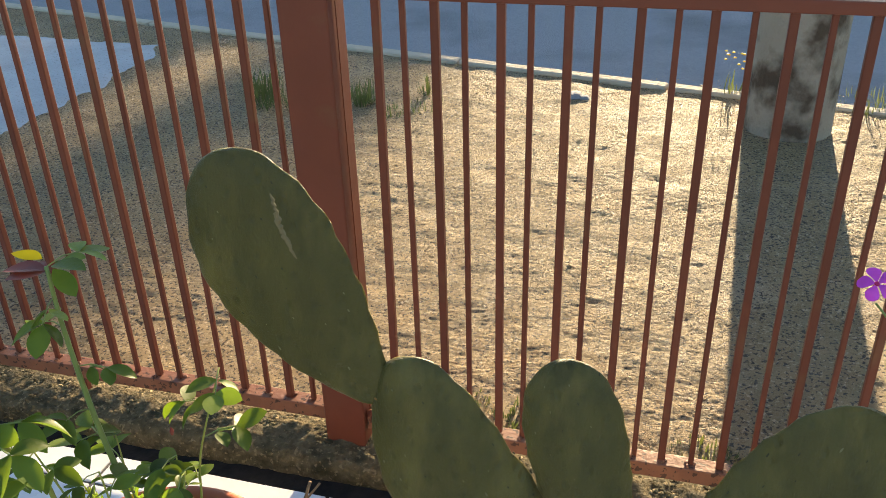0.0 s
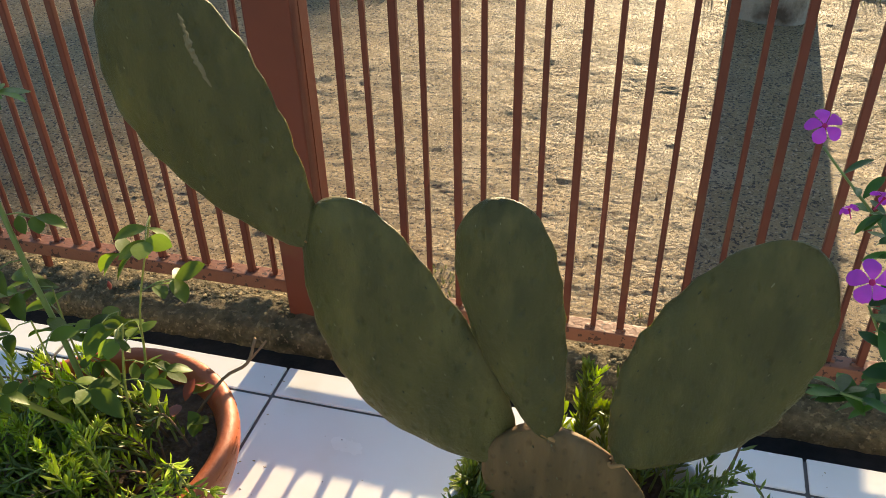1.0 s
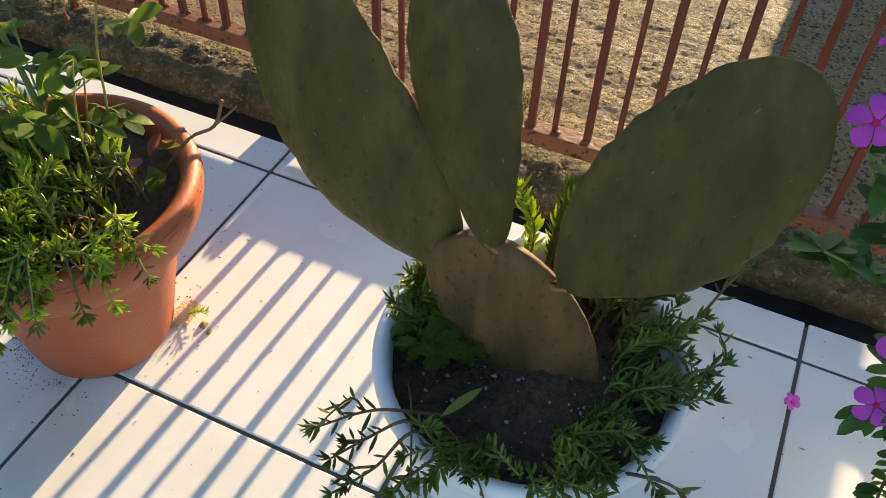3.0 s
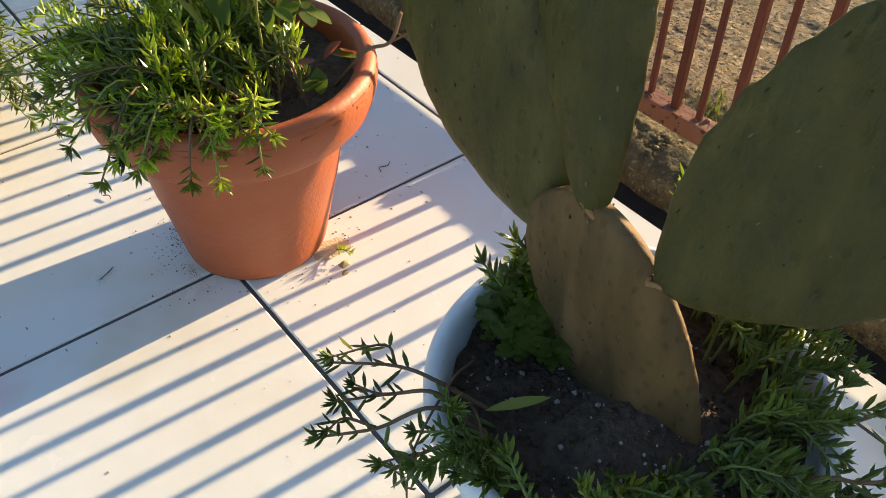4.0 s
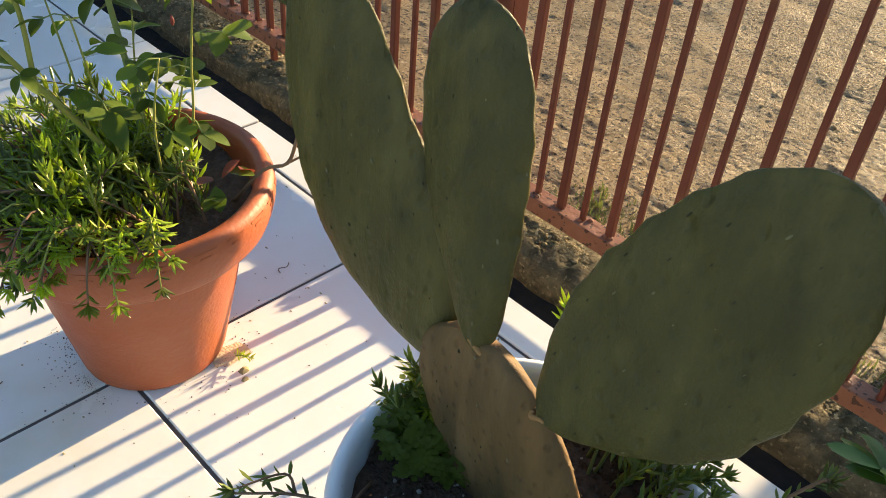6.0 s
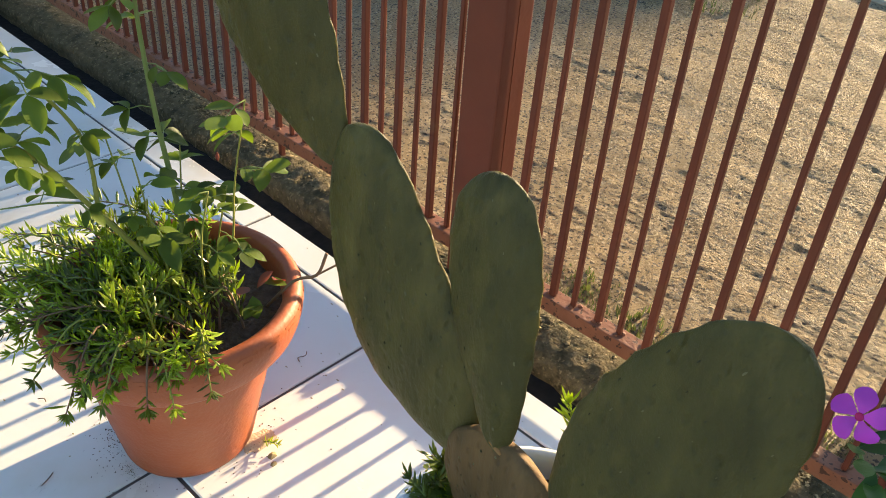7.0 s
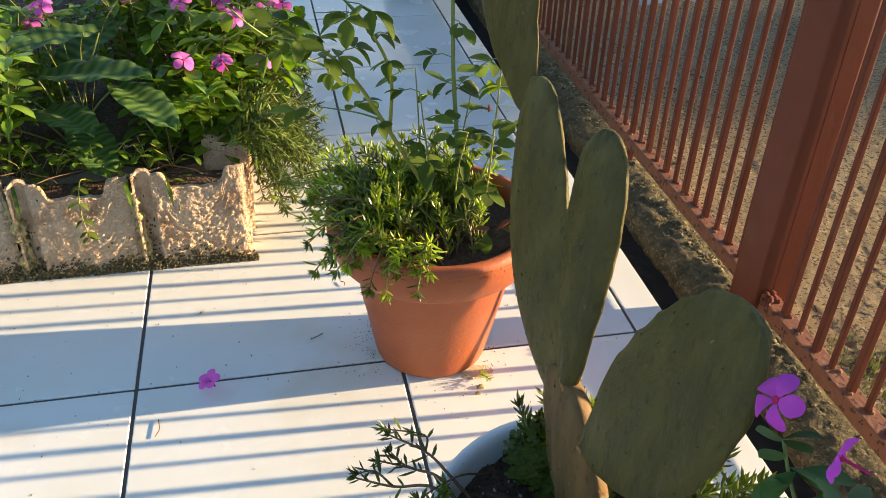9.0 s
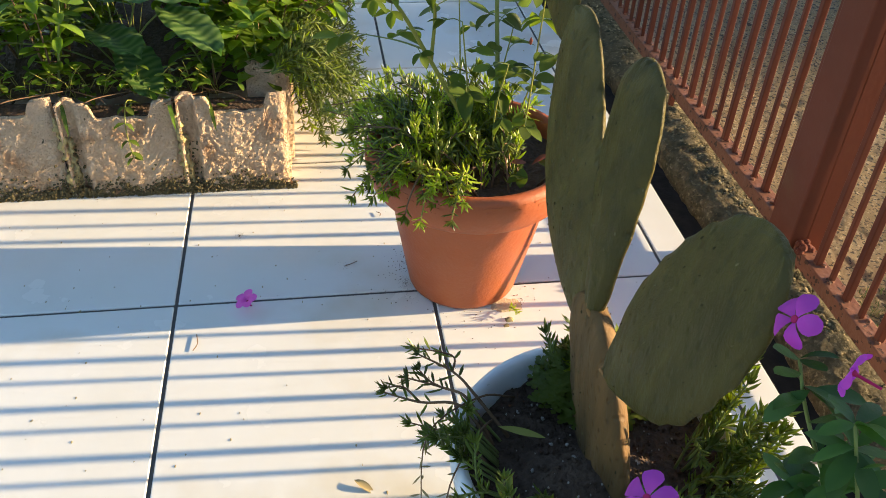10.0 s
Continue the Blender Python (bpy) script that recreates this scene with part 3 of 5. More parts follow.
# ---- cactus ----
def pad(name, base, tip, yaw, width, thick, bend, blunt, foot, mat, parent, areoles=True, wavy=0.022, widest=0.55, label=""):
    """A flat egg-shaped joint from base to tip; yaw turns its face about the vertical."""
    base, tip = Vector(base), Vector(tip)
    axis = tip - base
    length = axis.length
    axis.normalize()
    h0 = Vector((math.cos(radians(yaw)), math.sin(radians(yaw)), 0))
    face = axis.cross(h0).normalized()
    side = face.cross(axis).normalized()
    rows, sides = 34, 40
    verts, faces = [], []

    def half(s):
        if s > widest:
            return max(0.0, 1 - ((s - widest) / (1 - widest)) ** blunt) ** (1 / 2.1)
        return foot + (1 - foot) * math.sin(0.5 * math.pi * s / widest) ** 0.85

    seed = base.x * 31
    for k in range(rows + 1):
        s = 0.5 - 0.5 * math.cos(math.pi * k / rows)
        w = max(half(s), 0.012)
        if s < 0.03:
            w *= (s / 0.03) ** 0.5 * 0.6 + 0.4
        mid = base + axis * (length * s) + side * (bend * math.sin(math.pi * min(s * 1.05, 1)))
        t = thick * (0.45 + 0.55 * w) * (1.0 if s < 0.9 else 0.55 + 0.45 * math.sqrt(max(0.0, (1 - s) / 0.1)))
        for i in range(sides):
            a = 2 * math.pi * i / sides
            c, sn = math.cos(a), math.sin(a)
            cw = math.copysign(abs(c) ** 0.85, c)
            ct = math.copysign(abs(sn) ** 1.15, sn)
            edge = 1 + wavy * noise.noise((s * 9 + seed, c * 2.0, 0)) * (1 if abs(c) > 0.6 else 0.3) + wavy * math.sin(s * 46 + seed) * max(0.0, (abs(c) - 0.75) * 4)
            p = mid + side * (width * w * cw * edge) + face * (t * ct)
            p += face * (0.0022 * noise.noise((s * 6, c * 3 + seed, 5)) + 0.004 * math.sin(2.0 * s + seed) * (1 - abs(c)))
            verts.append(p)
    for k in range(rows):
        for i in range(sides):
            j = (i + 1) % sides
            faces.append((k * sides + i, k * sides + j, (k + 1) * sides + j, (k + 1) * sides + i))
    faces.append(tuple(range(sides))[::-1])
    faces.append(tuple(rows * sides + i for i in range(sides)))
    ob = mesh_object(name, verts, faces, mat, label=label, smooth=True)
    under(ob, parent)
    if areoles:
        dark, pale = Heap(), Heap()
        row = 0
        s = 0.10
        while s < 0.97:
            w = half(s) * width
            t = thick * (0.45 + 0.55 * half(s))
            step = 0.026
            count = int(2 * w / step) + 1
            for q in range(count + 1):
                u = -w + (q + 0.5 * (row % 2)) * step + rng.uniform(-0.003, 0.003)
                if abs(u) > w * 0.985:
                    continue
                ss = s + rng.uniform(-0.012, 0.012)
                depth = t * max(0.0, 1 - (abs(u) / w) ** (2 / 0.85)) ** 0.57
                mid = base + axis * (length * ss) + side * (bend * math.sin(math.pi * min(ss * 1.05, 1)) + u)
                for sign in (1, -1):
                    c = u / w
                    p = mid + face * (sign * depth + 0.0022 * noise.noise((ss * 6, c * 3 + seed, 5)) + 0.004 * math.sin(2.0 * ss + seed) * (1 - abs(c)))
                    if rng.random() < 0.3:
                        continue
                    r = rng.uniform(0.0006, 0.0012)
                    m = Matrix.Translation(p) @ frame_along(axis, face * sign)
                    (pale if rng.random() < 0.45 else dark).add(revolve([(0.0001, 0.0009), (r * 0.7, 0.0006), (r * 1.1, -0.0006)], 6), m @ Matrix.Diagonal((rng.uniform(1.3, 2.6), 0.75, 1, 1)))
            s += 0.024 / length
            row += 1
        dark.make("areole_dotting", M_AREOLE, ob)["kind"] = "stuff"
        pale.make("pale_dotting", M_AREOLE_PALE, ob)["kind"] = "stuff"
    return ob


cactus = empty("prickly_pear_cactus", (0.565, 0.080, 0.215), "green prickly pear cactus with five flat pads, in white pot", "cactus")
pad("base_pad", (0.5870, 0.1130, 0.1750), (0.5145, 0.0830, 0.4190), -0.4, 0.0889, 0.0196, 0.0040, 2.30, 0.90, M_PADBASE, cactus, widest=0.471, wavy=0.005, label="brown corky lowest pad")
pad("pad", (0.4835, 0.0920, 0.3535), (0.3031, 0.1001, 0.6493), 5.3, 0.0769, 0.0151, -0.0203, 2.03, 0.15, M_PAD, cactus, widest=0.396)
pad("pad", (0.5310, 0.0835, 0.4130), (0.4620, 0.1190, 0.6625), 4.7, 0.0486, 0.0120, -0.0037, 2.30, 0.22, M_PAD, cactus, widest=0.692)
pad("pad", (0.6040, 0.0785, 0.3990), (0.7394, 0.1205, 0.6493), -2.1, 0.0736, 0.0138, 0.0067, 2.03, 0.16, M_PAD, cactus, widest=0.486)
top_pad = pad("pad", (0.2901, 0.0952, 0.6016), (0.1577, 0.0763, 0.8585), 14.5, 0.0661, 0.0105, -0.0101, 1.71, 0.18, M_PAD, cactus, widest=0.640)

# corky orange seams where the pads are joined
for p, w in (((0.4800, 0.0885, 0.3590), 0.020), ((0.5310, 0.0825, 0.4165), 0.018), ((0.6035, 0.0775, 0.4000), 0.015), ((0.2930, 0.0950, 0.6060), 0.013)):
    seam_rings = Heap()
    ring = []
    for k in range(19):
        a = 2 * math.pi * k / 18
        ring.append((p[0] + 0.62 * w * math.cos(a), p[1] + 0.0062 * math.sin(a), p[2] + 0.25 * w * math.cos(a) * (1 if p[0] > 0.6 else -1) + 0.0015 * math.sin(3 * a)))
    seam_rings.add(tube(ring, [0.0015 + 0.0012 * rng.random() for _ in ring], 6))
    under(seam_rings.make("corky_seam", M_CORK, label="orange-brown corky joint between pads", smooth=True), cactus)

# ---- unseen wall added across the road to shade it ----
shade_wall = part("garden_wall", box(-30, 40, 12.0, 12.2, -0.2, 1.78), M_HOUSE)
tagged(shade_wall, "plain unseen wall added across the road to shade it", "wall", kind="structure")

# ---- plants: shared shapes ----
def needle_shape(length, r):
    """A slim succulent leaf along +x."""
    v, f = [(0, 0, 0)], []
    for s, k in ((0.25, 0.85), (0.65, 1.0)):
        for i in range(4):
            a = math.pi / 2 * i + 0.4
            v.append((s * length, k * r * math.cos(a), 0.45 * k * r * math.sin(a) + 0.10 * length * s * s))
    v.append((length, 0, 0.13 * length))
    for i in range(4):
        j = (i + 1) % 4
        f += [(0, 1 + j, 1 + i), (1 + i, 1 + j, 5 + j, 5 + i), (5 + i, 5 + j, 9)]
    return v, f


NEEDLES = [needle_shape(n, r) for n, r in ((0.013, 0.0018), (0.018, 0.0021), (0.023, 0.0022))]


def needle_branch(plant, path, mat, stem_mat, bare=0.3, count=46, radius=0.0016, size=1.0, tip_rosette=9):
    pts = smooth_path(path, 5)
    n = len(pts)
    stem = mesh_object("branch", *tube(pts, [radius * (1.25 - 0.7 * k / n) for k in range(n)], 5), stem_mat, smooth=True)
    under(stem, plant)
    heap = Heap()
    for q in range(count + tip_rosette):
        at_tip = q >= count
        s = 1.0 if at_tip else bare + (1 - bare) * (q + rng.random()) / count
        k = min(int(s * (n - 1)), n - 2)
        p = pts[k].lerp(pts[k + 1], s * (n - 1) - k) if not at_tip else pts[-1]
        d = (pts[k + 1] - pts[k]).normalized()
        u = d.cross(Vector((0.3, 0.5, 0.8))).normalized()
        a = q * 2.4 + rng.uniform(-0.3, 0.3)
        out = u * math.cos(a) + d.cross(u) * math.sin(a)
        way = d * (rng.uniform(0.5, 1.3) if not at_tip else rng.uniform(0.6, 2.2)) + out + Vector((0, 0, 0.25))
        sc = size * rng.uniform(0.7, 1.15) * (0.75 if at_tip else 1)
        heap.add(rng.choice(NEEDLES), Matrix.Translation(p) @ frame_along(way) @ Matrix.Diagonal((sc, sc, sc, 1)))
    leaves = heap.make("foliage", mat, stem)
    leaves["kind"] = "stuff"
    return stem


def make_leaves(name, length, width, **kw):
    out = []
    for k in range(3):
        v, f = leaf_shape(length * (0.9 + 0.1 * k), width, fold=0.12 + 0.16 * k, droop=0.06 + 0.14 * k, **kw)
        me = bpy.data.meshes.new(name)
        me.from_pydata(v, [], f)
        me.polygons.foreach_set("use_smooth", [True] * len(me.polygons))
        out.append(me)
    return out


def leaf_set(base_meshes, mat):
    out = []
    for me in base_meshes:
        c = me.copy()
        c.materials.append(mat)
        out.append(c)
    return out


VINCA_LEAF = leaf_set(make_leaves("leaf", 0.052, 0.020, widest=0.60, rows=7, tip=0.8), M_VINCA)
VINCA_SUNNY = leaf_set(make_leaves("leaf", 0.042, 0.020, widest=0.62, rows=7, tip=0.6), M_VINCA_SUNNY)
ROSE_GREEN = leaf_set(make_leaves("leaf", 0.048, 0.027, widest=0.48, rows=7, tip=0.9), M_ROSELEAF)
ROSE_RED = leaf_set(make_leaves("leaf", 0.040, 0.022, widest=0.45, rows=7, tip=1.0), M_REDLEAF)
ROSE_YELLOW = leaf_set(make_leaves("leaf", 0.034, 0.024, widest=0.45, rows=7, tip=1.0), M_YELLOWLEAF)


def put_leaf(plant, meshes, place, way, up=Vector((0, 0, 1)), scale=1.0, spin=0.0):
    ob = new("leaf", rng.choice(meshes))
    m = Matrix.Translation(place) @ frame_along(way, up, spin) @ Matrix.Diagonal((scale, scale, scale, 1))
    ob.matrix_basis = m
    under(ob, plant)
    return ob


def petal_mesh(mat):
    verts, faces = [], []
    widths = (0.0010, 0.0032, 0.0056, 0.0074, 0.0076, 0.0046)
    for k in range(6):
        s = k / 5
        h = widths[k]
        z = 0.0030 * math.sin(math.pi * s) - 0.0045 * s * s
        for c in (-1, -0.4, 0.4, 1):
            verts.append((0.002 + 0.0185 * s - 0.0020 * abs(c) * s, h * c + 0.0016 * s, z + 0.0012 * abs(c) * s))
    for k in range(5):
        for i in range(3):
            a = 4 * k + i
            faces.append((a, a + 1, a + 5, a + 4))
    me = bpy.data.meshes.new("petal")
    me.from_pydata(verts, [], faces)
    me.polygons.foreach_set("use_smooth", [True] * len(faces))
    me.materials.append(mat)
    return me


PETAL, PETAL_PINK = petal_mesh(M_PETAL), petal_mesh(M_PETALPINK)


def eye_mesh():
    v, f = revolve([(0.0001, 0.0012), (0.0022, 0.0010), (0.0030, 0.0002), (0.0014, -0.004), (0.0012, -0.022)], 10)
    me = bpy.data.meshes.new("flower")
    me.from_pydata(v, [], f)
    me.materials.append(M_EYE)
    return me


EYE_MESH = eye_mesh()


def put_flower(plant, place, way, petal=None, scale=1.0, wilt=0.0):
    fl = new("flower", EYE_MESH)
    turn = Vector((0, 0, 1)).rotation_difference(Vector(way).normalized()).to_matrix().to_4x4()
    fl.matrix_basis = Matrix.Translation(place) @ turn @ Matrix.Rotation(rng.uniform(0, 6.28), 4, "Z") @ Matrix.Diagonal((scale, scale, scale, 1))
    if plant is not None:
        under(fl, plant)
    for k in range(5):
        pt = new("petal", petal or PETAL)
        pt.parent = fl
        pt.matrix_basis = Matrix.Rotation(2 * math.pi * k / 5, 4, "Z") @ Matrix.Rotation(rng.uniform(-0.12, 0.2) - wilt * rng.uniform(0.3, 1.0), 4, "Y") @ Matrix.Rotation(rng.uniform(-0.2, 0.2), 4, "X")
    return fl


def periwinkle(label, base, stems, flowers, petal=None, leaf_scale=1.0, pairs=7, bare=0.25, wood=0.0024, leaves=None, clear=0.0):
    """Stems in world points, opposite leaves along them and a rosette at each tip, flowers above."""
    plant = empty("periwinkle_plant", base, label, "flowering plant", "periwinkles")
    for path in stems:
        pts = smooth_path(path, 6)
        n = len(pts)
        under(mesh_object("stem", *tube(pts, [wood * (1.2 - 0.75 * k / n) for k in range(n)], 6), M_BROWNSTEM if rng.random() < 0.6 else M_STEM, smooth=True), plant)
        for q in range(pairs + 3):
            s = min(0.999, bare + (1 - bare) * q / pairs) if q < pairs else 0.998
            k = min(int(s * (n - 1)), n - 2)
            p = pts[k].lerp(pts[k + 1], s * (n - 1) - k)
            d = (pts[k + 1] - pts[k]).normalized()
            u = d.cross(Vector((0.4, 0.2, 0.7))).normalized()
            a = q * 1.57 + rng.uniform(-0.4, 0.4)
            for sign in (1, -1):
                out = (u * math.cos(a) + d.cross(u) * math.sin(a)) * sign
                way = out + d * rng.uniform(0.1, 0.6) + Vector((0, 0, rng.uniform(-0.35, 0.35)))
                if clear and (p + way.normalized() * 0.045).x < clear:
                    continue
                put_leaf(plant, leaves or VINCA_LEAF, p, way, scale=leaf_scale * rng.uniform(0.65, 1.15), spin=rng.uniform(-0.3, 0.3))
    for p, way, *small in flowers:
        put_flower(plant, p, way, petal, rng.uniform(0.92, 1.08) * (small[0] if small else 1.0) * (1.25 if petal else 1.0))
    return plant


# ---- cactus scar, on the top pad ----
scar = Heap()
pts = [(0.225, 0.0505, 0.838), (0.228, 0.0510, 0.822), (0.229, 0.0523, 0.807), (0.233, 0.0535, 0.793), (0.239, 0.0550, 0.776)]
line = smooth_path(pts, 6)
scar.add(tube([p + Vector((rng.uniform(-0.0012, 0.0012), 0, 0)) for p in line], [0.0026 * math.sin(math.pi * (k + 0.6) / (len(line) + 0.4)) ** 0.6 * rng.uniform(0.6, 1.2) for k in range(len(line))], 7))
sc_ob = scar.make("scar", M_SCAR, top_pad, "pale dry scratch")

# ---- moss rose and rose bush in the terracotta pot ----
moss = empty("moss_rose_plant", (*TOP, 0.24), "sprawling green moss rose spilling over the terracotta rim", "plant")
for k in range(120):
    a = rng.uniform(0, 2 * math.pi) if k % 3 else rng.gauss(-2.45, 0.35)
    r0 = 0.125 * math.sqrt(rng.random())
    a0 = rng.uniform(0, 2 * math.pi)
    root = Vector((TOP[0] + r0 * math.cos(a0), TOP[1] + r0 * math.sin(a0), 0.240))
    reach = rng.uniform(0.03, 0.09) if k % 3 else rng.uniform(0.11, 0.21)
    out = Vector((math.cos(a), math.sin(a), 0))
    rise = rng.uniform(0.035, 0.085)
    mid = root + out * reach * 0.45 + Vector((0, 0, rise))
    end = root + out * reach + Vector((rng.uniform(-0.02, 0.02), rng.uniform(-0.02, 0.02), rise * rng.uniform(0.7, 1.4)))
    flat = Vector((end.x - TOP[0], end.y - TOP[1], 0))
    ways = math.atan2(flat.y, flat.x)
    if -0.30 < ways < 2.1 and (flat.length > 0.095 or k % 3 == 0):
        continue
    if flat.length > 0.15:
        end.z = max(end.z - 0.25 * (flat.length - 0.15), 0.302 if flat.length < 0.19 else 0.285)
        mid.z = max(mid.z, 0.305)
    needle_branch(moss, [root, mid, end], M_NEEDLE if k % 2 else M_NEEDLE_DARK, M_STEM if k % 4 < 2 else M_BROWNSTEM, bare=0.15, count=rng.randint(26, 40), size=1.1, tip_rosette=12)
for a, l, drop in ((-0.70, 0.04, 0.026), (-0.95, 0.02, 0.012)):
    out = Vector((math.cos(a), math.sin(a), 0))
    c = Vector((*TOP, 0))
    needle_branch(moss, [c + out * 0.09 + Vector((0, 0, 0.25)), c + out * 0.150 + Vector((0, 0, 0.308)), c + out * 0.182 + Vector((0, 0, 0.288)), c + out * (0.185 + 0.3 * l) + Vector((0, 0, 0.285 - drop))],
                  M_NEEDLE, M_BROWNSTEM, bare=0.82, count=8, tip_rosette=26, size=1.1)
for k in range(22):
    a = rng.uniform(-3.0, -0.20)
    out, c = Vector((math.cos(a), math.sin(a), 0)), Vector((*TOP, 0))
    r = rng.uniform(0.160, 0.225 if a < -2.0 else 0.186)
    needle_branch(moss, [c + out * 0.08 + Vector((0, 0, 0.25)), c + out * 0.135 + Vector((0, 0, rng.uniform(0.305, 0.325))), c + out * r + Vector((rng.uniform(-0.02, 0.02), rng.uniform(-0.02, 0.02), rng.uniform(0.286, 0.315)))],
                  M_NEEDLE, M_BROWNSTEM if k % 2 else M_YSTEM, bare=0.45, count=16, tip_rosette=20, size=1.15)

for k in range(16):
    a = rng.uniform(-1.5, 0.0)
    out, c = Vector((math.cos(a), math.sin(a), 0)), Vector((*TOP, 0))
    r, z = rng.uniform(0.165, 0.205), rng.uniform(0.262, 0.305)
    needle_branch(moss, [c + out * 0.07 + Vector((0, 0, 0.25)), c + out * 0.140 + Vector((0, 0, rng.uniform(0.304, 0.325))), c + out * r + Vector((rng.uniform(-0.03, 0.03), rng.uniform(-0.03, 0.03), z))],
                  M_NEEDLE if k % 3 else M_NEEDLE_DARK, M_BROWNSTEM if k % 2 else M_YSTEM, bare=0.35, count=18, tip_rosette=18, size=1.05)
for k in range(18):
    a, r = rng.uniform(2.0, 5.6), 0.115 * math.sqrt(rng.random())
    root = Vector((TOP[0] + r * math.cos(a), TOP[1] + r * math.sin(a), 0.24))
    tip = root + Vector((rng.uniform(-0.05, 0.05), rng.uniform(-0.05, 0.05), rng.uniform(0.09, 0.15)))
    needle_branch(moss, [root, root.lerp(tip, 0.5) + Vector((rng.uniform(-0.01, 0.01), rng.uniform(-0.01, 0.01), 0.01)), tip], M_NEEDLE, M_YSTEM, bare=0.25, count=34, size=1.0, tip_rosette=12)

rose = empty("rose_bush", (*POT, 0.24), "thin rose bush with oval leaves growing from the terracotta pot", "rose bush")


def rose_stem(path, radius, mat, every=0.055, start=0.2, meshes=None, hang=0.0):
    pts = smooth_path(path, 6)
    n = len(pts)
    under(mesh_object("stem", *tube(pts, [radius * (1.15 - 0.6 * k / n) for k in range(n)], 7), mat, smooth=True), rose)
    length = sum((pts[k + 1] - pts[k]).length for k in range(n - 1))
    count = max(2, int(length * (1 - start) / (1.0 * every)))
    for q in range(count + 1):
        s = min(0.999, start + (1 - start) * q / count)
        k = min(int(s * (n - 1)), n - 2)
        p = pts[k].lerp(pts[k + 1], s * (n - 1) - k)
        a = q * 2.3 + rng.uniform(-0.5, 0.5)
        out = Vector((math.cos(a), math.sin(a), rng.uniform(-0.1, 0.5))).normalized()
        compound(p, out, rng.uniform(0.55, 0.92), meshes or ROSE_GREEN)


def compound(p, out, size, meshes):
    """A rose leaf of three to five leaflets on a thin stalk."""
    reach = 0.048 * size
    end = p + out * reach + Vector((0, 0, -0.006))
    under(mesh_object("leaf_stalk", *tube([p, p.lerp(end, 0.5) + Vector((0, 0, 0.004)), end], 0.0008, 4), M_STEM), rose)
    side = out.cross(Vector((0, 0, 1))).normalized()
    put_leaf(rose, meshes, end, out + Vector((0, 0, rng.uniform(-0.7, 0.15))), scale=size, spin=rng.uniform(-0.5, 0.5))
    for f in (0.95, 0.45)[: rng.choice((1, 2, 2))]:
        for sg in (1, -1):
            put_leaf(rose, meshes, p.lerp(end, f), side * sg + out * 0.55 + Vector((0, 0, rng.uniform(-0.8, 0.2))), scale=size * rng.uniform(0.7, 0.95), spin=rng.uniform(-0.6, 0.6))


rose_stem([(0.01, 0.075, 0.245), (-0.018, 0.055, 0.308), (-0.035, -0.022, 0.447), (-0.03, -0.066, 0.521), (-0.025, -0.11, 0.567), (-0.02, -0.165, 0.600)], 0.0036, M_YSTEM, 0.036, 0.62)
rose_stem([(-0.035, -0.010, 0.425), (-0.045, -0.008, 0.520), (-0.045, -0.048, 0.599), (-0.05, -0.085, 0.640)], 0.0027, M_YSTEM, 0.036, 0.4)
rose_stem([(-0.03, -0.07, 0.522), (-0.01, -0.13, 0.56), (0.02, -0.19, 0.61), (0.05, -0.23, 0.66)], 0.0018, M_STEM, 0.030, 0.15)
rose_stem([(-0.045, -0.048, 0.599), (-0.03, -0.10, 0.66), (-0.01, -0.17, 0.70)], 0.0016, M_STEM, 0.032, 0.2)
rose_stem([(-0.045, 0.105, 0.242), (-0.045, 0.098, 0.391), (-0.052, 0.089, 0.515), (-0.058, 0.086, 0.634), (-0.060, 0.088, 0.712)], 0.0038, M_STEM, 0.05, 0.3)
rose_stem([(0.00, 0.125, 0.245), (0.03, 0.13, 0.36), (0.045, 0.13, 0.45), (0.098, 0.12, 0.59)], 0.0017, M_YSTEM, 0.045, 0.35)
for root, tip in (((-0.03, 0.04), (-0.10, 0.04, 0.50)), ((0.01, 0.06), (-0.01, 0.03, 0.50)), ((0.02, 0.09), (0.05, 0.09, 0.46)), ((0.0, 0.10), (-0.06, 0.12, 0.47)), ((-0.02, 0.12), (-0.005, 0.15, 0.42))):
    r3, t3 = Vector((*root, 0.242)), Vector(tip)
    rose_stem([r3, r3.lerp(t3, 0.5) + Vector((rng.uniform(-0.015, 0.015), rng.uniform(-0.015, 0.015), 0.02)), t3], 0.0016, M_YSTEM, 0.046, 0.55)
# young red and yellow leaves at the top of the upright stem
for way in ((-0.9, -0.3, 0.2), (-0.6, -0.7, 0.1), (-1.0, 0.2, -0.1)):
    put_leaf(rose, ROSE_RED, Vector((-0.06, 0.088, 0.708)), Vector(way), scale=1.1)
put_leaf(rose, ROSE_YELLOW, Vector((-0.060, 0.086, 0.722)), Vector((-0.3, -0.4, 0.35)), spin=0.8)
put_leaf(rose, ROSE_GREEN, Vector((-0.05, 0.086, 0.716)), Vector((1.0, -0.1, 0.25)), scale=0.9)
put_leaf(rose, ROSE_GREEN, Vector((-0.05, 0.086, 0.712)), Vector((0.7, -0.2, -0.6)), scale=0.85)
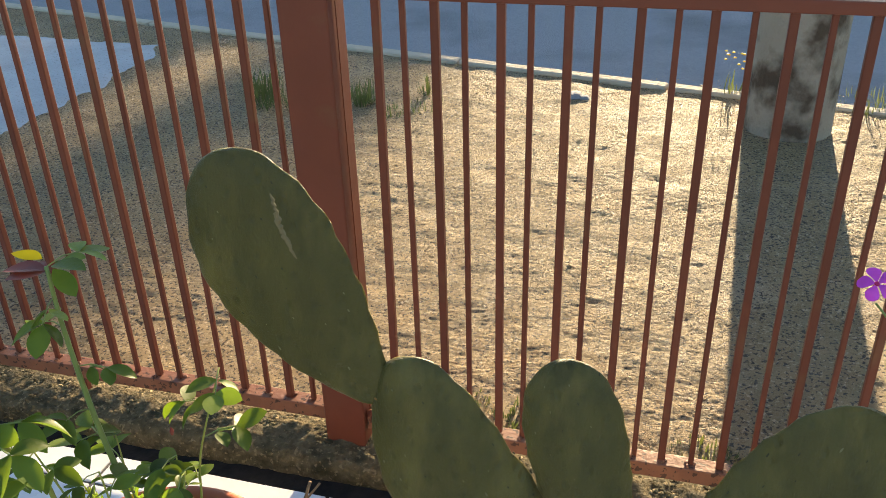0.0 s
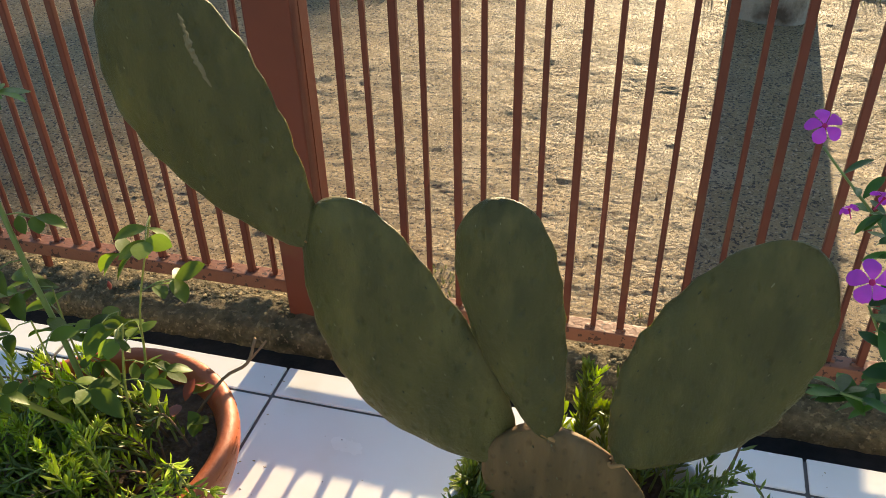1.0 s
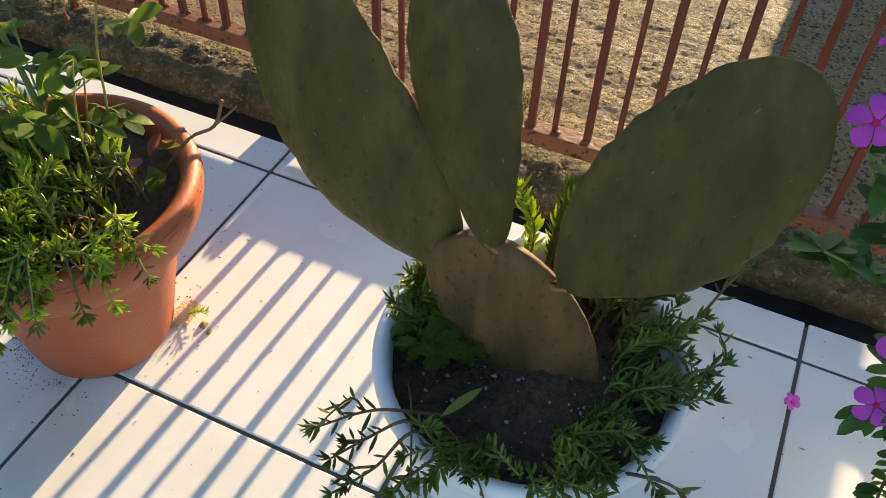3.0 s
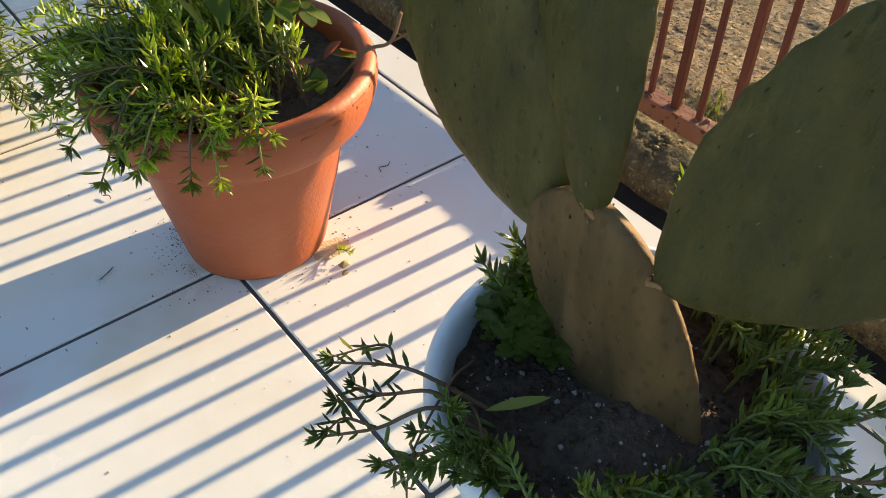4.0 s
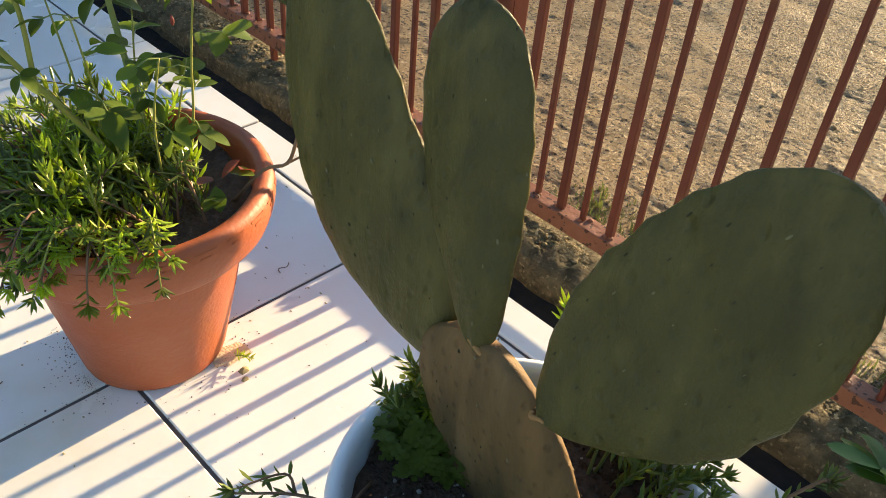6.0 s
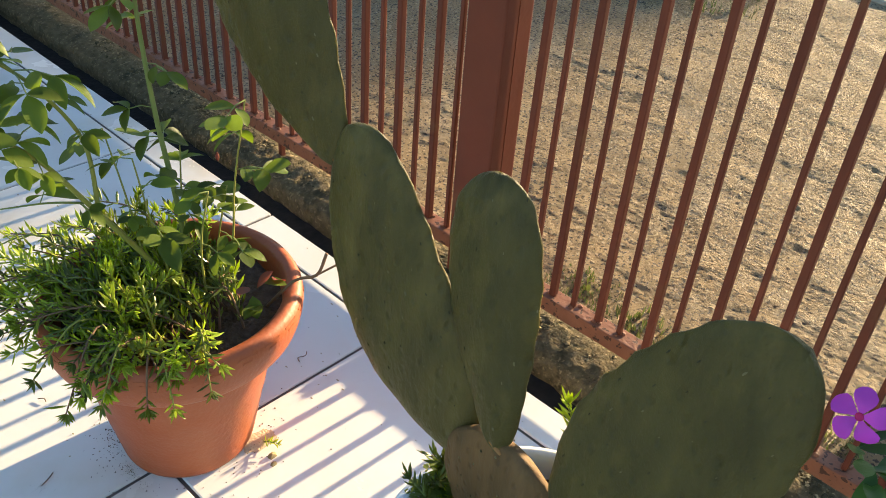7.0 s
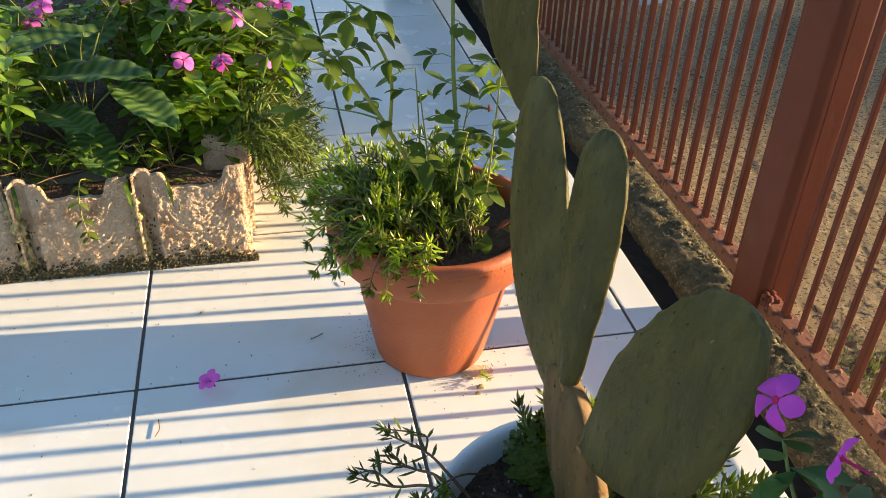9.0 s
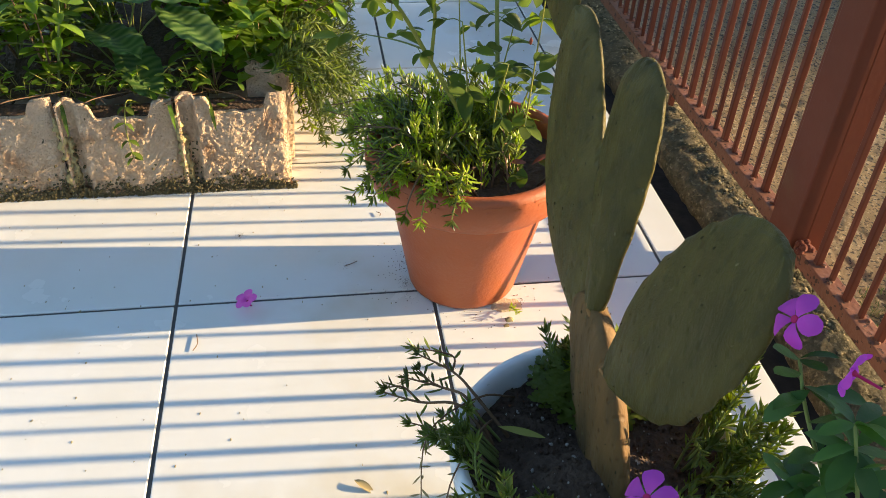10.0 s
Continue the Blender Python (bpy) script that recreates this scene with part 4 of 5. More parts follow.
# a dry twig over the rim, and low reddish leaves beside it
under(mesh_object("dry_twig", *tube(smooth_path([(0.06, 0.15, 0.25), (0.105, 0.17, 0.315), (0.135, 0.185, 0.335), (0.150, 0.190, 0.375)], 4), [0.0022] * 13, 6), M_BROWNSTEM, smooth=True), rose)
under(mesh_object("dry_twig", *tube([(0.135, 0.185, 0.335), (0.150, 0.215, 0.350)], 0.0015, 5), M_BROWNSTEM), rose)
for k in range(7):
    put_leaf(rose, ROSE_RED if k % 3 == 0 else ROSE_GREEN, Vector((0.075 + rng.uniform(-0.02, 0.03), 0.14 + rng.uniform(-0.03, 0.03), 0.285 + rng.uniform(0, 0.04))),
             Vector((rng.uniform(-0.4, 1), rng.uniform(-1, 1), rng.uniform(-0.5, 0.4))), scale=rng.uniform(0.6, 0.9))
# small pink buds
for p in ((0.012, 0.13, 0.475), (-0.055, 0.09, 0.565)):
    under(mesh_object("bud", *[x for x in revolve([(0.0001, 0.009), (0.002, 0.005), (0.0028, 0.002), (0.0014, -0.003)], 8, p)], M_REDLEAF, label="tiny reddish bud", smooth=True), rose)

# ---- plants in the white pot ----
creeper = empty("moss_rose_plant", (*WP, 0.22), "dark green moss rose creeping round the cactus in the white pot", "plant")


def creep(root, ends, mat=None, bare=0.2, count=44, stem=None, radius=0.0016, size=1.1, rosette=10):
    needle_branch(creeper, [root] + list(ends), mat or M_NEEDLE_DARK, stem or M_STEM, bare, count, radius, size, rosette)


for k in range(44):
    # right-hand cushion
    a = rng.uniform(-0.9, 1.5)
    root = Vector((WP[0] + 0.10 * math.cos(a) + rng.uniform(-0.02, 0.02), WP[1] + 0.10 * math.sin(a) + rng.uniform(-0.02, 0.02), 0.222))
    out = Vector((math.cos(a), math.sin(a), 0))
    l = rng.uniform(0.02, 0.085)
    creep(root, [root + out * l * 0.35 + Vector((0, 0, rng.uniform(0.03, 0.06))), root + out * l + Vector((rng.uniform(-0.02, 0.02), rng.uniform(-0.02, 0.02), rng.uniform(0.02, 0.09)))], bare=0.22, count=rng.randint(24, 34), rosette=18, size=0.95)
for k in range(20):
    # near rim, hanging a little over it
    a = rng.uniform(-2.0, -0.8)
    out = Vector((math.cos(a), math.sin(a), 0))
    c = Vector((*WP, 0))
    z = rng.uniform(0.25, 0.31)
    creep(c + out * 0.115 + Vector((0, 0, 0.222)), [c + out * 0.155 + Vector((0, 0, 0.268)), c + out * rng.uniform(0.150, 0.195) + Vector((rng.uniform(-0.03, 0.03), 0, z))], bare=0.4, count=20, rosette=18, size=0.95)
for k in range(20):
    # bright clump on the far left side
    a = rng.uniform(2.55, 3.45)
    d = rng.uniform(0.105, 0.135)
    root = Vector((WP[0] + d * math.cos(a), WP[1] + d * math.sin(a), 0.222))
    creep(root, [root + Vector((rng.uniform(-0.02, 0.01), rng.uniform(0, 0.02), 0.04)), root + Vector((rng.uniform(-0.030, 0.02), rng.uniform(-0.015, 0.02), rng.uniform(0.03, 0.095)))], M_NEEDLE if k % 3 == 0 else M_NEEDLE_DARK, 0.15, 40)
for k in range(14):
    root = Vector((WP[0] + rng.uniform(-0.06, 0.06), WP[1] + rng.uniform(0.10, 0.14), 0.222))
    creep(root, [root + Vector((0, 0.015, 0.06)), root + Vector((rng.uniform(-0.02, 0.03), rng.uniform(0.01, 0.04), rng.uniform(0.08, 0.14)))], M_NEEDLE if k % 3 == 0 else M_NEEDLE_DARK, 0.2, 42)
# long half-bare shoots over the rim
for path in ([(0.53, 0.01, 0.224), (0.493, -0.028, 0.264), (0.462, -0.047, 0.268), (0.424, -0.082, 0.262)],
             [(0.55, -0.01, 0.224), (0.513, -0.044, 0.264), (0.496, -0.090, 0.258), (0.470, -0.128, 0.250)],
             [(0.54, -0.01, 0.224), (0.505, -0.036, 0.266), (0.480, -0.062, 0.262), (0.452, -0.098, 0.252)],
             [(0.57, -0.02, 0.224), (0.549, -0.052, 0.262), (0.528, -0.075, 0.245), (0.510, -0.085, 0.212)],
             [(0.68, 0.16, 0.224), (0.725, 0.205, 0.268), (0.745, 0.255, 0.282), (0.762, 0.300, 0.288)],
             [(0.70, 0.10, 0.224), (0.735, 0.130, 0.272), (0.755, 0.150, 0.272), (0.770, 0.170, 0.268)],
             [(0.69, 0.02, 0.224), (0.730, 0.005, 0.268), (0.760, 0.012, 0.258), (0.785, 0.005, 0.24)],
             [(0.66, -0.02, 0.224), (0.70, -0.045, 0.262), (0.73, -0.060, 0.24), (0.755, -0.075, 0.21)]):
    needle_branch(creeper, path, M_NEEDLE_DARK, M_BROWNSTEM, 0.55, 10, 0.0019, 1.0, 14)
    side = (Vector(path[2]) + Vector(path[3])) / 2
    needle_branch(creeper, [Vector(path[2]), side + Vector((rng.uniform(-0.01, 0.01), rng.uniform(-0.02, 0.02), 0.012)), side + Vector((rng.uniform(-0.02, 0.02), rng.uniform(-0.03, 0.03), 0.020))], M_NEEDLE_DARK, M_BROWNSTEM, 0.3, 8, 0.0013, 1.0, 12)
for x0, y0, x1, y1, z1 in ((0.50, 0.0, 0.60, -0.06, 0.13), (0.47, 0.03, 0.53, -0.075, 0.10)):
    creep((x0, y0, 0.224), [((x0 + x1) / 2, (y0 + y1) / 2, 0.262), (x1, y1 - 0.01, 0.24), (x1 + 0.005, y1 - 0.015, z1)], M_DRY, 0.6, 14, M_BROWNSTEM, 0.0012, 0.8, 10)

clover = empty("clover_plant", (0.47, 0.12, 0.225), "low clump of small round clover leaves in the white pot", "plant")
tuft = Heap()
for k in range(560):
    a, r = rng.uniform(0, 6.28), 0.064 * math.sqrt(rng.random())
    p = Vector((0.478 + r * math.cos(a), 0.125 + 1.2 * r * math.sin(a), 0.232 + rng.uniform(0.0, 0.095) * (1 - r / 0.085)))
    for q in range(3):
        w = Vector((math.cos(a + q * 2.1), math.sin(a + q * 2.1), 0.2))
        tuft.add(leaf_shape(0.008, 0.0075, 0.1, 0.1, 0.6, 3), Matrix.Translation(p) @ frame_along(w))
tf = under(tuft.make("foliage", M_NEEDLE_DARK), clover)
tf["kind"] = "stuff"
tufts = Heap()
for k in range(40):
    a, r = rng.uniform(0, 6.28), 0.045 * math.sqrt(rng.random())
    tufts.add(tube([(0.478, 0.125, 0.222), (0.478 + r * math.cos(a), 0.125 + r * math.sin(a), 0.222 + rng.uniform(0.02, 0.05))], 0.0006, 3))
under(tufts.make("stalk", M_STEM), clover)
strap = mesh_object("fallen_leaf", *leaf_shape(0.056, 0.011, 0.2, 0.02, 0.5, 8), M_YSTEM, smooth=True)
strap.matrix_world = Matrix.Translation((0.523, -0.002, 0.236)) @ frame_along((0.45, 0.88, 0.08))
tagged(strap, "long yellow-green leaf lying on the dark soil", "leaf")

# ---- second white pot with the tall periwinkle ----
P2 = (1.135, 0.080)
pot2 = empty("white_pot", (*P2, 0), "white painted pot with the tall periwinkle, near the fence", "flower pot")
under(mesh_object("body", *revolve([(0.0, 0.002), (0.105, 0.002), (0.112, 0.01), (0.135, 0.10), (0.150, 0.150), (0.160, 0.160), (0.163, 0.175), (0.158, 0.185), (0.150, 0.187), (0.125, 0.182), (0.120, 0.17), (0.118, 0.13)], 56, (*P2, 0), 0.01), M_WHITEPOT, smooth=True), pot2)
under(mesh_object("soil", *revolve([(0.0001, 0.158), (0.06, 0.155), (0.119, 0.150)], 32, (*P2, 0), 0.02), M_SOIL, label="dark potting soil", smooth=True), pot2)
UP = (0.15, -0.75, 0.65)
periwinkle("tall periwinkle with violet flowers leaning from the white pot", (*P2, 0.155),
           [[(1.07, 0.14, 0.155), (0.98, 0.20, 0.30), (0.885, 0.17, 0.44), (0.815, 0.13, 0.555), (0.79, 0.12, 0.60)],
            [(1.08, 0.12, 0.155), (0.99, 0.16, 0.36), (0.895, 0.135, 0.52), (0.855, 0.12, 0.61)],
            [(1.08, 0.10, 0.155), (0.97, 0.08, 0.33), (0.885, 0.035, 0.45), (0.85, 0.015, 0.53)],
            [(1.07, 0.13, 0.155), (0.99, 0.14, 0.26), (0.92, 0.11, 0.33), (0.89, 0.10, 0.36)],
            [(0.98, 0.20, 0.30), (0.93, 0.18, 0.41), (0.885, 0.155, 0.48)],
            [(1.08, 0.16, 0.155), (0.99, 0.25, 0.33), (0.88, 0.28, 0.52), (0.82, 0.26, 0.61)],
            [(0.99, 0.25, 0.33), (0.87, 0.31, 0.52), (0.76, 0.31, 0.65)],
            [(0.99, 0.16, 0.36), (0.90, 0.15, 0.46), (0.835, 0.135, 0.53)],
            [(0.98, 0.20, 0.30), (0.95, 0.14, 0.24), (0.94, 0.09, 0.22)],
            [(1.09, 0.12, 0.155), (1.03, 0.15, 0.36), (0.975, 0.135, 0.50), (0.950, 0.125, 0.60)],
            [(1.10, 0.10, 0.155), (1.03, 0.08, 0.34), (0.975, 0.05, 0.45)],
            [(1.09, 0.14, 0.155), (1.02, 0.20, 0.33), (0.965, 0.22, 0.46)],
            [(1.08, 0.15, 0.155), (0.99, 0.22, 0.24), (0.93, 0.24, 0.33)]],
           [((0.784, 0.110, 0.631), (0.1, -0.85, 0.5)), ((0.845, 0.112, 0.644), (-0.75, -0.6, 0.05), 0.8), ((0.848, 0.004, 0.546), (0.1, -0.6, 0.8)), ((0.874, 0.145, 0.503), (-0.2, -0.8, 0.5)),
            ((0.884, 0.09, 0.378), UP), ((0.815, 0.26, 0.628), (0.5, 0.5, 0.6), 0.7), ((0.792, 0.28, 0.600), (-0.2, 0.8, 0.5), 0.55), ((0.755, 0.305, 0.676), (0.1, -0.6, 0.7))], pairs=13, bare=0.25, leaf_scale=0.58, clear=0.780)

tall = bpy.data.objects["periwinkle_plant"]
for p in ((0.805, 0.125, 0.585), (0.835, 0.135, 0.560), (0.835, 0.120, 0.525), (0.860, 0.125, 0.590), (0.875, 0.150, 0.540)):
    for k in range(7):
        a = rng.uniform(0, 6.28)
        way = Vector((math.cos(a), math.sin(a), rng.uniform(-0.7, 0.3)))
        if p[0] + 0.045 * way.x < 0.785:
            continue
        put_leaf(tall, VINCA_LEAF, Vector(p), way, scale=rng.uniform(0.54, 0.74), spin=rng.uniform(-0.4, 0.4))

shoot = [(0.885, 0.170, 0.440), (0.840, 0.160, 0.455), (0.800, 0.150, 0.472)]
under(mesh_object("stem", *tube(smooth_path(shoot, 4), 0.0017, 6), M_STEM, smooth=True), tall)
for p in ((0.840, 0.160, 0.455), (0.818, 0.155, 0.464), (0.800, 0.150, 0.472)):
    for k in range(6):
        a = 1.05 * k + rng.uniform(-0.3, 0.3)
        put_leaf(tall, VINCA_LEAF, Vector(p), Vector((math.cos(a), 0.5 + 0.7 * math.sin(a), rng.uniform(-0.5, 0.25))), scale=rng.uniform(0.6, 0.8), spin=rng.uniform(-0.4, 0.4))

# ---- garden bed with clay blocks ----
def row_x(y):
    """The row of blocks runs slightly out from its corner."""
    return 0.006 * (-0.24 - y)


def build_block(y0, y1, label, tall, seed):
    """A hollow clay block on end, its top broken open, a slot down its face at the joint."""
    block = empty("clay_block", (-0.40, (y0 + y1) / 2, 0), label, "clay block", "garden bed blocks")
    xf, xb = -0.350 + row_x(y1), -0.448 + row_x(y1)
    n_y, n_z = 62, 50
    verts, faces = [], []
    w = y1 - y0
    skew = 0.026 + 0.006 * math.sin(seed * 5)

    def top(u):
        notch = 0.034 * (1 / (1 + math.exp(-(u - 0.30) * 90))) * (1 / (1 + math.exp((u - 0.80) * 90)))
        return tall - notch + 0.006 * noise.noise((u * 9, seed, 0))

    def front(u, v):
        groove = 0.018 / (1 + math.exp(-(u - 0.030) * 200)) / (1 + math.exp((u - 0.150) * 170))
        rough = 0.0022 * noise.fractal((u * 5 + seed, v * 5, seed), 0.6, 2.0, 3) + 0.0022 * noise.noise((u * 30 + seed, v * 30, 1.0))
        rough += 0.0042 * (1 - v) * noise.fractal((u * 13 + seed, v * 26 - 5 * u, 2.0), 0.5, 2.0, 2)
        return xf - groove + rough - 0.006 * math.exp(-((u - 1) / 0.03) ** 2) - skew * (u - 0.15) * w

    for i in range(n_y + 1):
        u = i / n_y
        for j in range(n_z + 1):
            v = j / n_z
            verts.append((front(u, v), y0 + u * w, v * top(u)))
    for i in range(n_y):
        for j in range(n_z):
            a = i * (n_z + 1) + j
            faces.append((a, a + n_z + 1, a + n_z + 2, a + 1))
    # thickness of the front shell, then the cavity behind it
    base = len(verts)
    for i in range(n_y + 1):
        u = i / n_y
        for d, drop in ((0.012, 0.0), (0.014, 0.09)):
            verts.append((front(u, 1) - d, y0 + u * w, top(u) - drop))
    for i in range(n_y):
        a, b = i * (n_z + 1) + n_z, (i + 1) * (n_z + 1) + n_z
        c, d = base + 2 * i, base + 2 * (i + 1)
        faces += [(a, b, d, c), (c, d, d + 1, c + 1)]
    under(mesh_object("front_shell", verts, faces, M_BLOCK, smooth=False), block)
    under(part("back_shell", box(xb, xb + 0.012, y0, y1, 0, tall - 0.050, 0.003), M_BLOCK), block)
    for f in (0.0, 0.45, 0.94):
        yy = y0 + f * w
        under(part("web", box(xb + 0.011, xf - 0.036, yy, yy + 0.011, 0, tall - 0.050, 0.002), M_BLOCK), block)
    under(part("core_soil", box(xb + 0.011, xf - 0.034, y0 + 0.01, y1 - 0.005, 0.01, tall - 0.044, 0.004), M_SOIL), block)
    return block


edges = [-0.240, -0.456, -0.676, -0.896, -1.116, -1.336]
for k in range(5):
    build_block(edges[k + 1] + 0.004, edges[k] - 0.004, "salmon painted hollow clay block with a broken top" if k else "salmon painted clay block at the corner of the bed", (0.212, 0.206, 0.214, 0.208, 0.21)[k], 3.1 + 1.7 * k)
for k in range(4):
    b = part("clay_block", box(-0.452 - 0.21 * (k + 1), -0.456 - 0.21 * k, -0.325, -0.238, 0, 0.232, 0.006), M_BLOCK)
    tagged(b, "salmon painted clay block along the side of the bed", "clay block", "garden bed blocks")
joints = Heap()
for e in edges[1:5]:
    for off, rad in ((0.002, 0.0085), (0.012, 0.006)):
        pts = [(-0.360 + row_x(e) - 0.4 * off + 0.006 * rng.random(), e + off + rng.uniform(-0.005, 0.006), 0.004 + z * 0.0062) for z in range(29 if off < 0.01 else 21)]
        joints.add(tube(pts, [rad * rng.uniform(0.3, 1.3) for _ in pts], 7))
jo = joints.make("mortar", M_MORTAR, smooth=True)
tagged(jo, "crumbling yellowish mortar between the clay blocks", "mortar", kind="structure")
crust = Heap()
for k in range(6500):
    y = rng.uniform(-1.33, -0.235)
    r = rng.uniform(0.0010, 0.0034)
    crust.add(revolve([(0.0001, r * 0.7), (r * 0.8, r * 0.45), (r, -0.001)], 6), Matrix.Translation((-0.350 + row_x(y) + rng.uniform(-0.006, 0.002), y, abs(rng.gauss(0, 0.012 if k % 5 else 0.022)) * (1 + 1.1 * noise.noise((y * 17, 0.5, 0))))) @ Matrix.Rotation(rng.uniform(-0.5, 0.5), 4, "X"))
for e in edges[1:5]:
    for k in range(110):
        z = 0.11 * rng.random() ** 1.6
        r = rng.uniform(0.0010, 0.0030)
        crust.add(revolve([(0.0001, r * 0.7), (r * 0.8, r * 0.45), (r, -0.001)], 6), Matrix.Translation((-0.366 + row_x(e) + rng.uniform(-0.006, 0.004), e + 0.018 + rng.gauss(0, 0.010), z)) @ Matrix.Rotation(radians(90), 4, "Y"))
cr = crust.make("moss_crust", M_DIRTFOOT, smooth=True)
tagged(cr, "dark moss and dirt crusted along the foot of the blocks", "moss", kind="stuff")

bv, bf = [], []
for i in range(41):
    for j in range(41):
        x, y = -0.448 - 1.35 * i / 40, -0.325 - 1.2 * j / 40
        bv.append((x, y, 0.175 + lumps(x, y, 0.02, 9)))
for i in range(40):
    for j in range(40):
        a = i * 41 + j
        bf.append((a, a + 1, a + 42, a + 41))
bed = mesh_object("bed_soil", bv, bf, M_SOIL, smooth=True)
tagged(bed, "dark soil of the raised garden bed", "soil", kind="structure")


def bed_plant(x, y, height, n_stems, n_flowers, leaf, label="periwinkle with pink flowers in the garden bed", lean=0.0):
    stems, flowers = [], []
    for k in range(n_stems):
        a = 2 * math.pi * k / n_stems + rng.uniform(-0.5, 0.5)
        r = rng.uniform(0.03, 0.10) if k else 0.01
        h = height * rng.uniform(0.75, 1.05)
        tip = Vector((x + r * math.cos(a), y + r * math.sin(a) + lean, 0.18 + h))
        stems.append([(x, y, 0.17), (x + 0.5 * r * math.cos(a), y + 0.5 * r * math.sin(a) + 0.4 * lean, 0.18 + 0.5 * h), tip])
        if k < n_flowers:
            flowers.append((tip + Vector((rng.uniform(-0.015, 0.015), rng.uniform(-0.015, 0.015), 0.022)), (rng.uniform(0, 0.6), rng.uniform(-0.4, 0.4), 0.8)))
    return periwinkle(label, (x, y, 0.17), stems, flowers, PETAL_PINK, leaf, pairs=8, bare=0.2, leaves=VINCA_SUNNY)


for x, y, h, ns, nf, lf in ((-0.75, -0.450, 0.26, 6, 1, 1.1), (-0.96, -0.440, 0.30, 6, 1, 1.1), (-1.06, -0.300, 0.30, 6, 0, 1.1), (-1.22, -0.400, 0.30, 6, 1, 1.1), (-0.86, -0.280, 0.27, 6, 0, 1.1), (-0.62, -0.700, 0.26, 7, 1, 1.1), (-0.49, -0.390, 0.12, 3, 0, 1.1), (-0.48, -0.860, 0.20, 6, 1, 1.1), (-0.55, -0.930, 0.22, 6, 0, 1.1), (-0.47, -0.300, 0.13, 4, 0, 1.2), (-0.53, -0.345, 0.18, 5, 1, 1.25), (-0.56, -0.270, 0.18, 4, 1, 1.15), (-0.66, -0.330, 0.24, 8, 2, 1.15), (-0.72, -0.270, 0.25, 7, 2, 1.1), (-0.80, -0.380, 0.27, 7, 3, 1.1),
                            (-0.95, -0.330, 0.27, 7, 3, 1.1), (-0.85, -0.520, 0.25, 7, 2, 1.1), (-1.12, -0.480, 0.27, 7, 3, 1.1), (-0.70, -0.640, 0.24, 7, 2, 1.1), (-0.62, -0.800, 0.25, 7, 2, 1.15), (-0.90, -0.780, 0.26, 7, 3, 1.1),
                            (-1.25, -0.760, 0.28, 5, 3, 1.1), (-0.58, -1.000, 0.25, 7, 1, 1.15), (-0.80, -1.020, 0.26, 7, 2, 1.1), (-1.32, -0.340, 0.28, 7, 4, 1.1), (-1.60, -0.420, 0.28, 7, 4, 1.1), (-1.05, -1.100, 0.27, 5, 2, 1.1)):
    bed_plant(x, y, h, ns, nf, lf)
bed_plant(-0.46, -0.690, 0.24, 5, 1, 1.1, "periwinkle with a reddish stem beside the broken blocks")


# striped broad leaves near the front of the bed
def striped_material():
    m = material("striped_broad_leaf", (0.050, 0.105, 0.024), (0.034, 0.075, 0.018), 20, 0.40, translucent=0.40, bump=0.0006, bump_scale=120)
    nt = m.node_tree
    n, l = nt.nodes, nt.links
    tc, wv, mx = n.new("ShaderNodeTexCoord"), n.new("ShaderNodeTexWave"), n.new("ShaderNodeMix")
    wv.inputs["Scale"].default_value, wv.inputs["Distortion"].default_value = 14.0, 1.5
    l.new(tc.outputs["Object"], wv.inputs["Vector"])
    mx.data_type = "RGBA"
    b = n["Principled BSDF"]
    src = b.inputs["Base Color"].links[0].from_socket
    l.new(wv.outputs["Fac"], mx.inputs["Factor"])
    l.new(src, mx.inputs["A"])
    # the leaf's own stripes, brightened to carry sunlit highlights in their colour
    mx.inputs["B"].default_value = (0.15, 0.23, 0.06, 1)
    l.new(mx.outputs["Result"], b.inputs["Base Color"])
    return m


M_STRIPED = striped_material()


def broad_leaf_mesh(length, width):
    verts, faces = [], []
    rows, cols = 22, 10
    for k in range(rows + 1):
        s = k / rows
        h = width / 2 * max(0.05, math.sin(math.pi * min(1, s * 0.94 + 0.06)) ** 0.6)
        for c in range(cols + 1):
            u = 2 * c / cols - 1
            rib = 0.0028 * math.sin((s * 26 - abs(u) * 5.0))
            verts.append((s * length, h * u * (1 + 0.03 * math.sin(s * 31)), -0.22 * length * s * s + 0.030 * abs(u) ** 1.5 + rib * (0.3 + abs(u)) - 0.02 * abs(u) ** 3))
    for k in range(rows):
        for c in range(cols):
            a = k * (cols + 1) + c
            faces.append((a, a + 1, a + cols + 2, a + cols + 1))
    me = bpy.data.meshes.new("leaf")
    me.from_pydata(verts, [], faces)
    me.polygons.foreach_set("use_smooth", [True] * len(faces))
    me.materials.append(M_STRIPED)
    return me


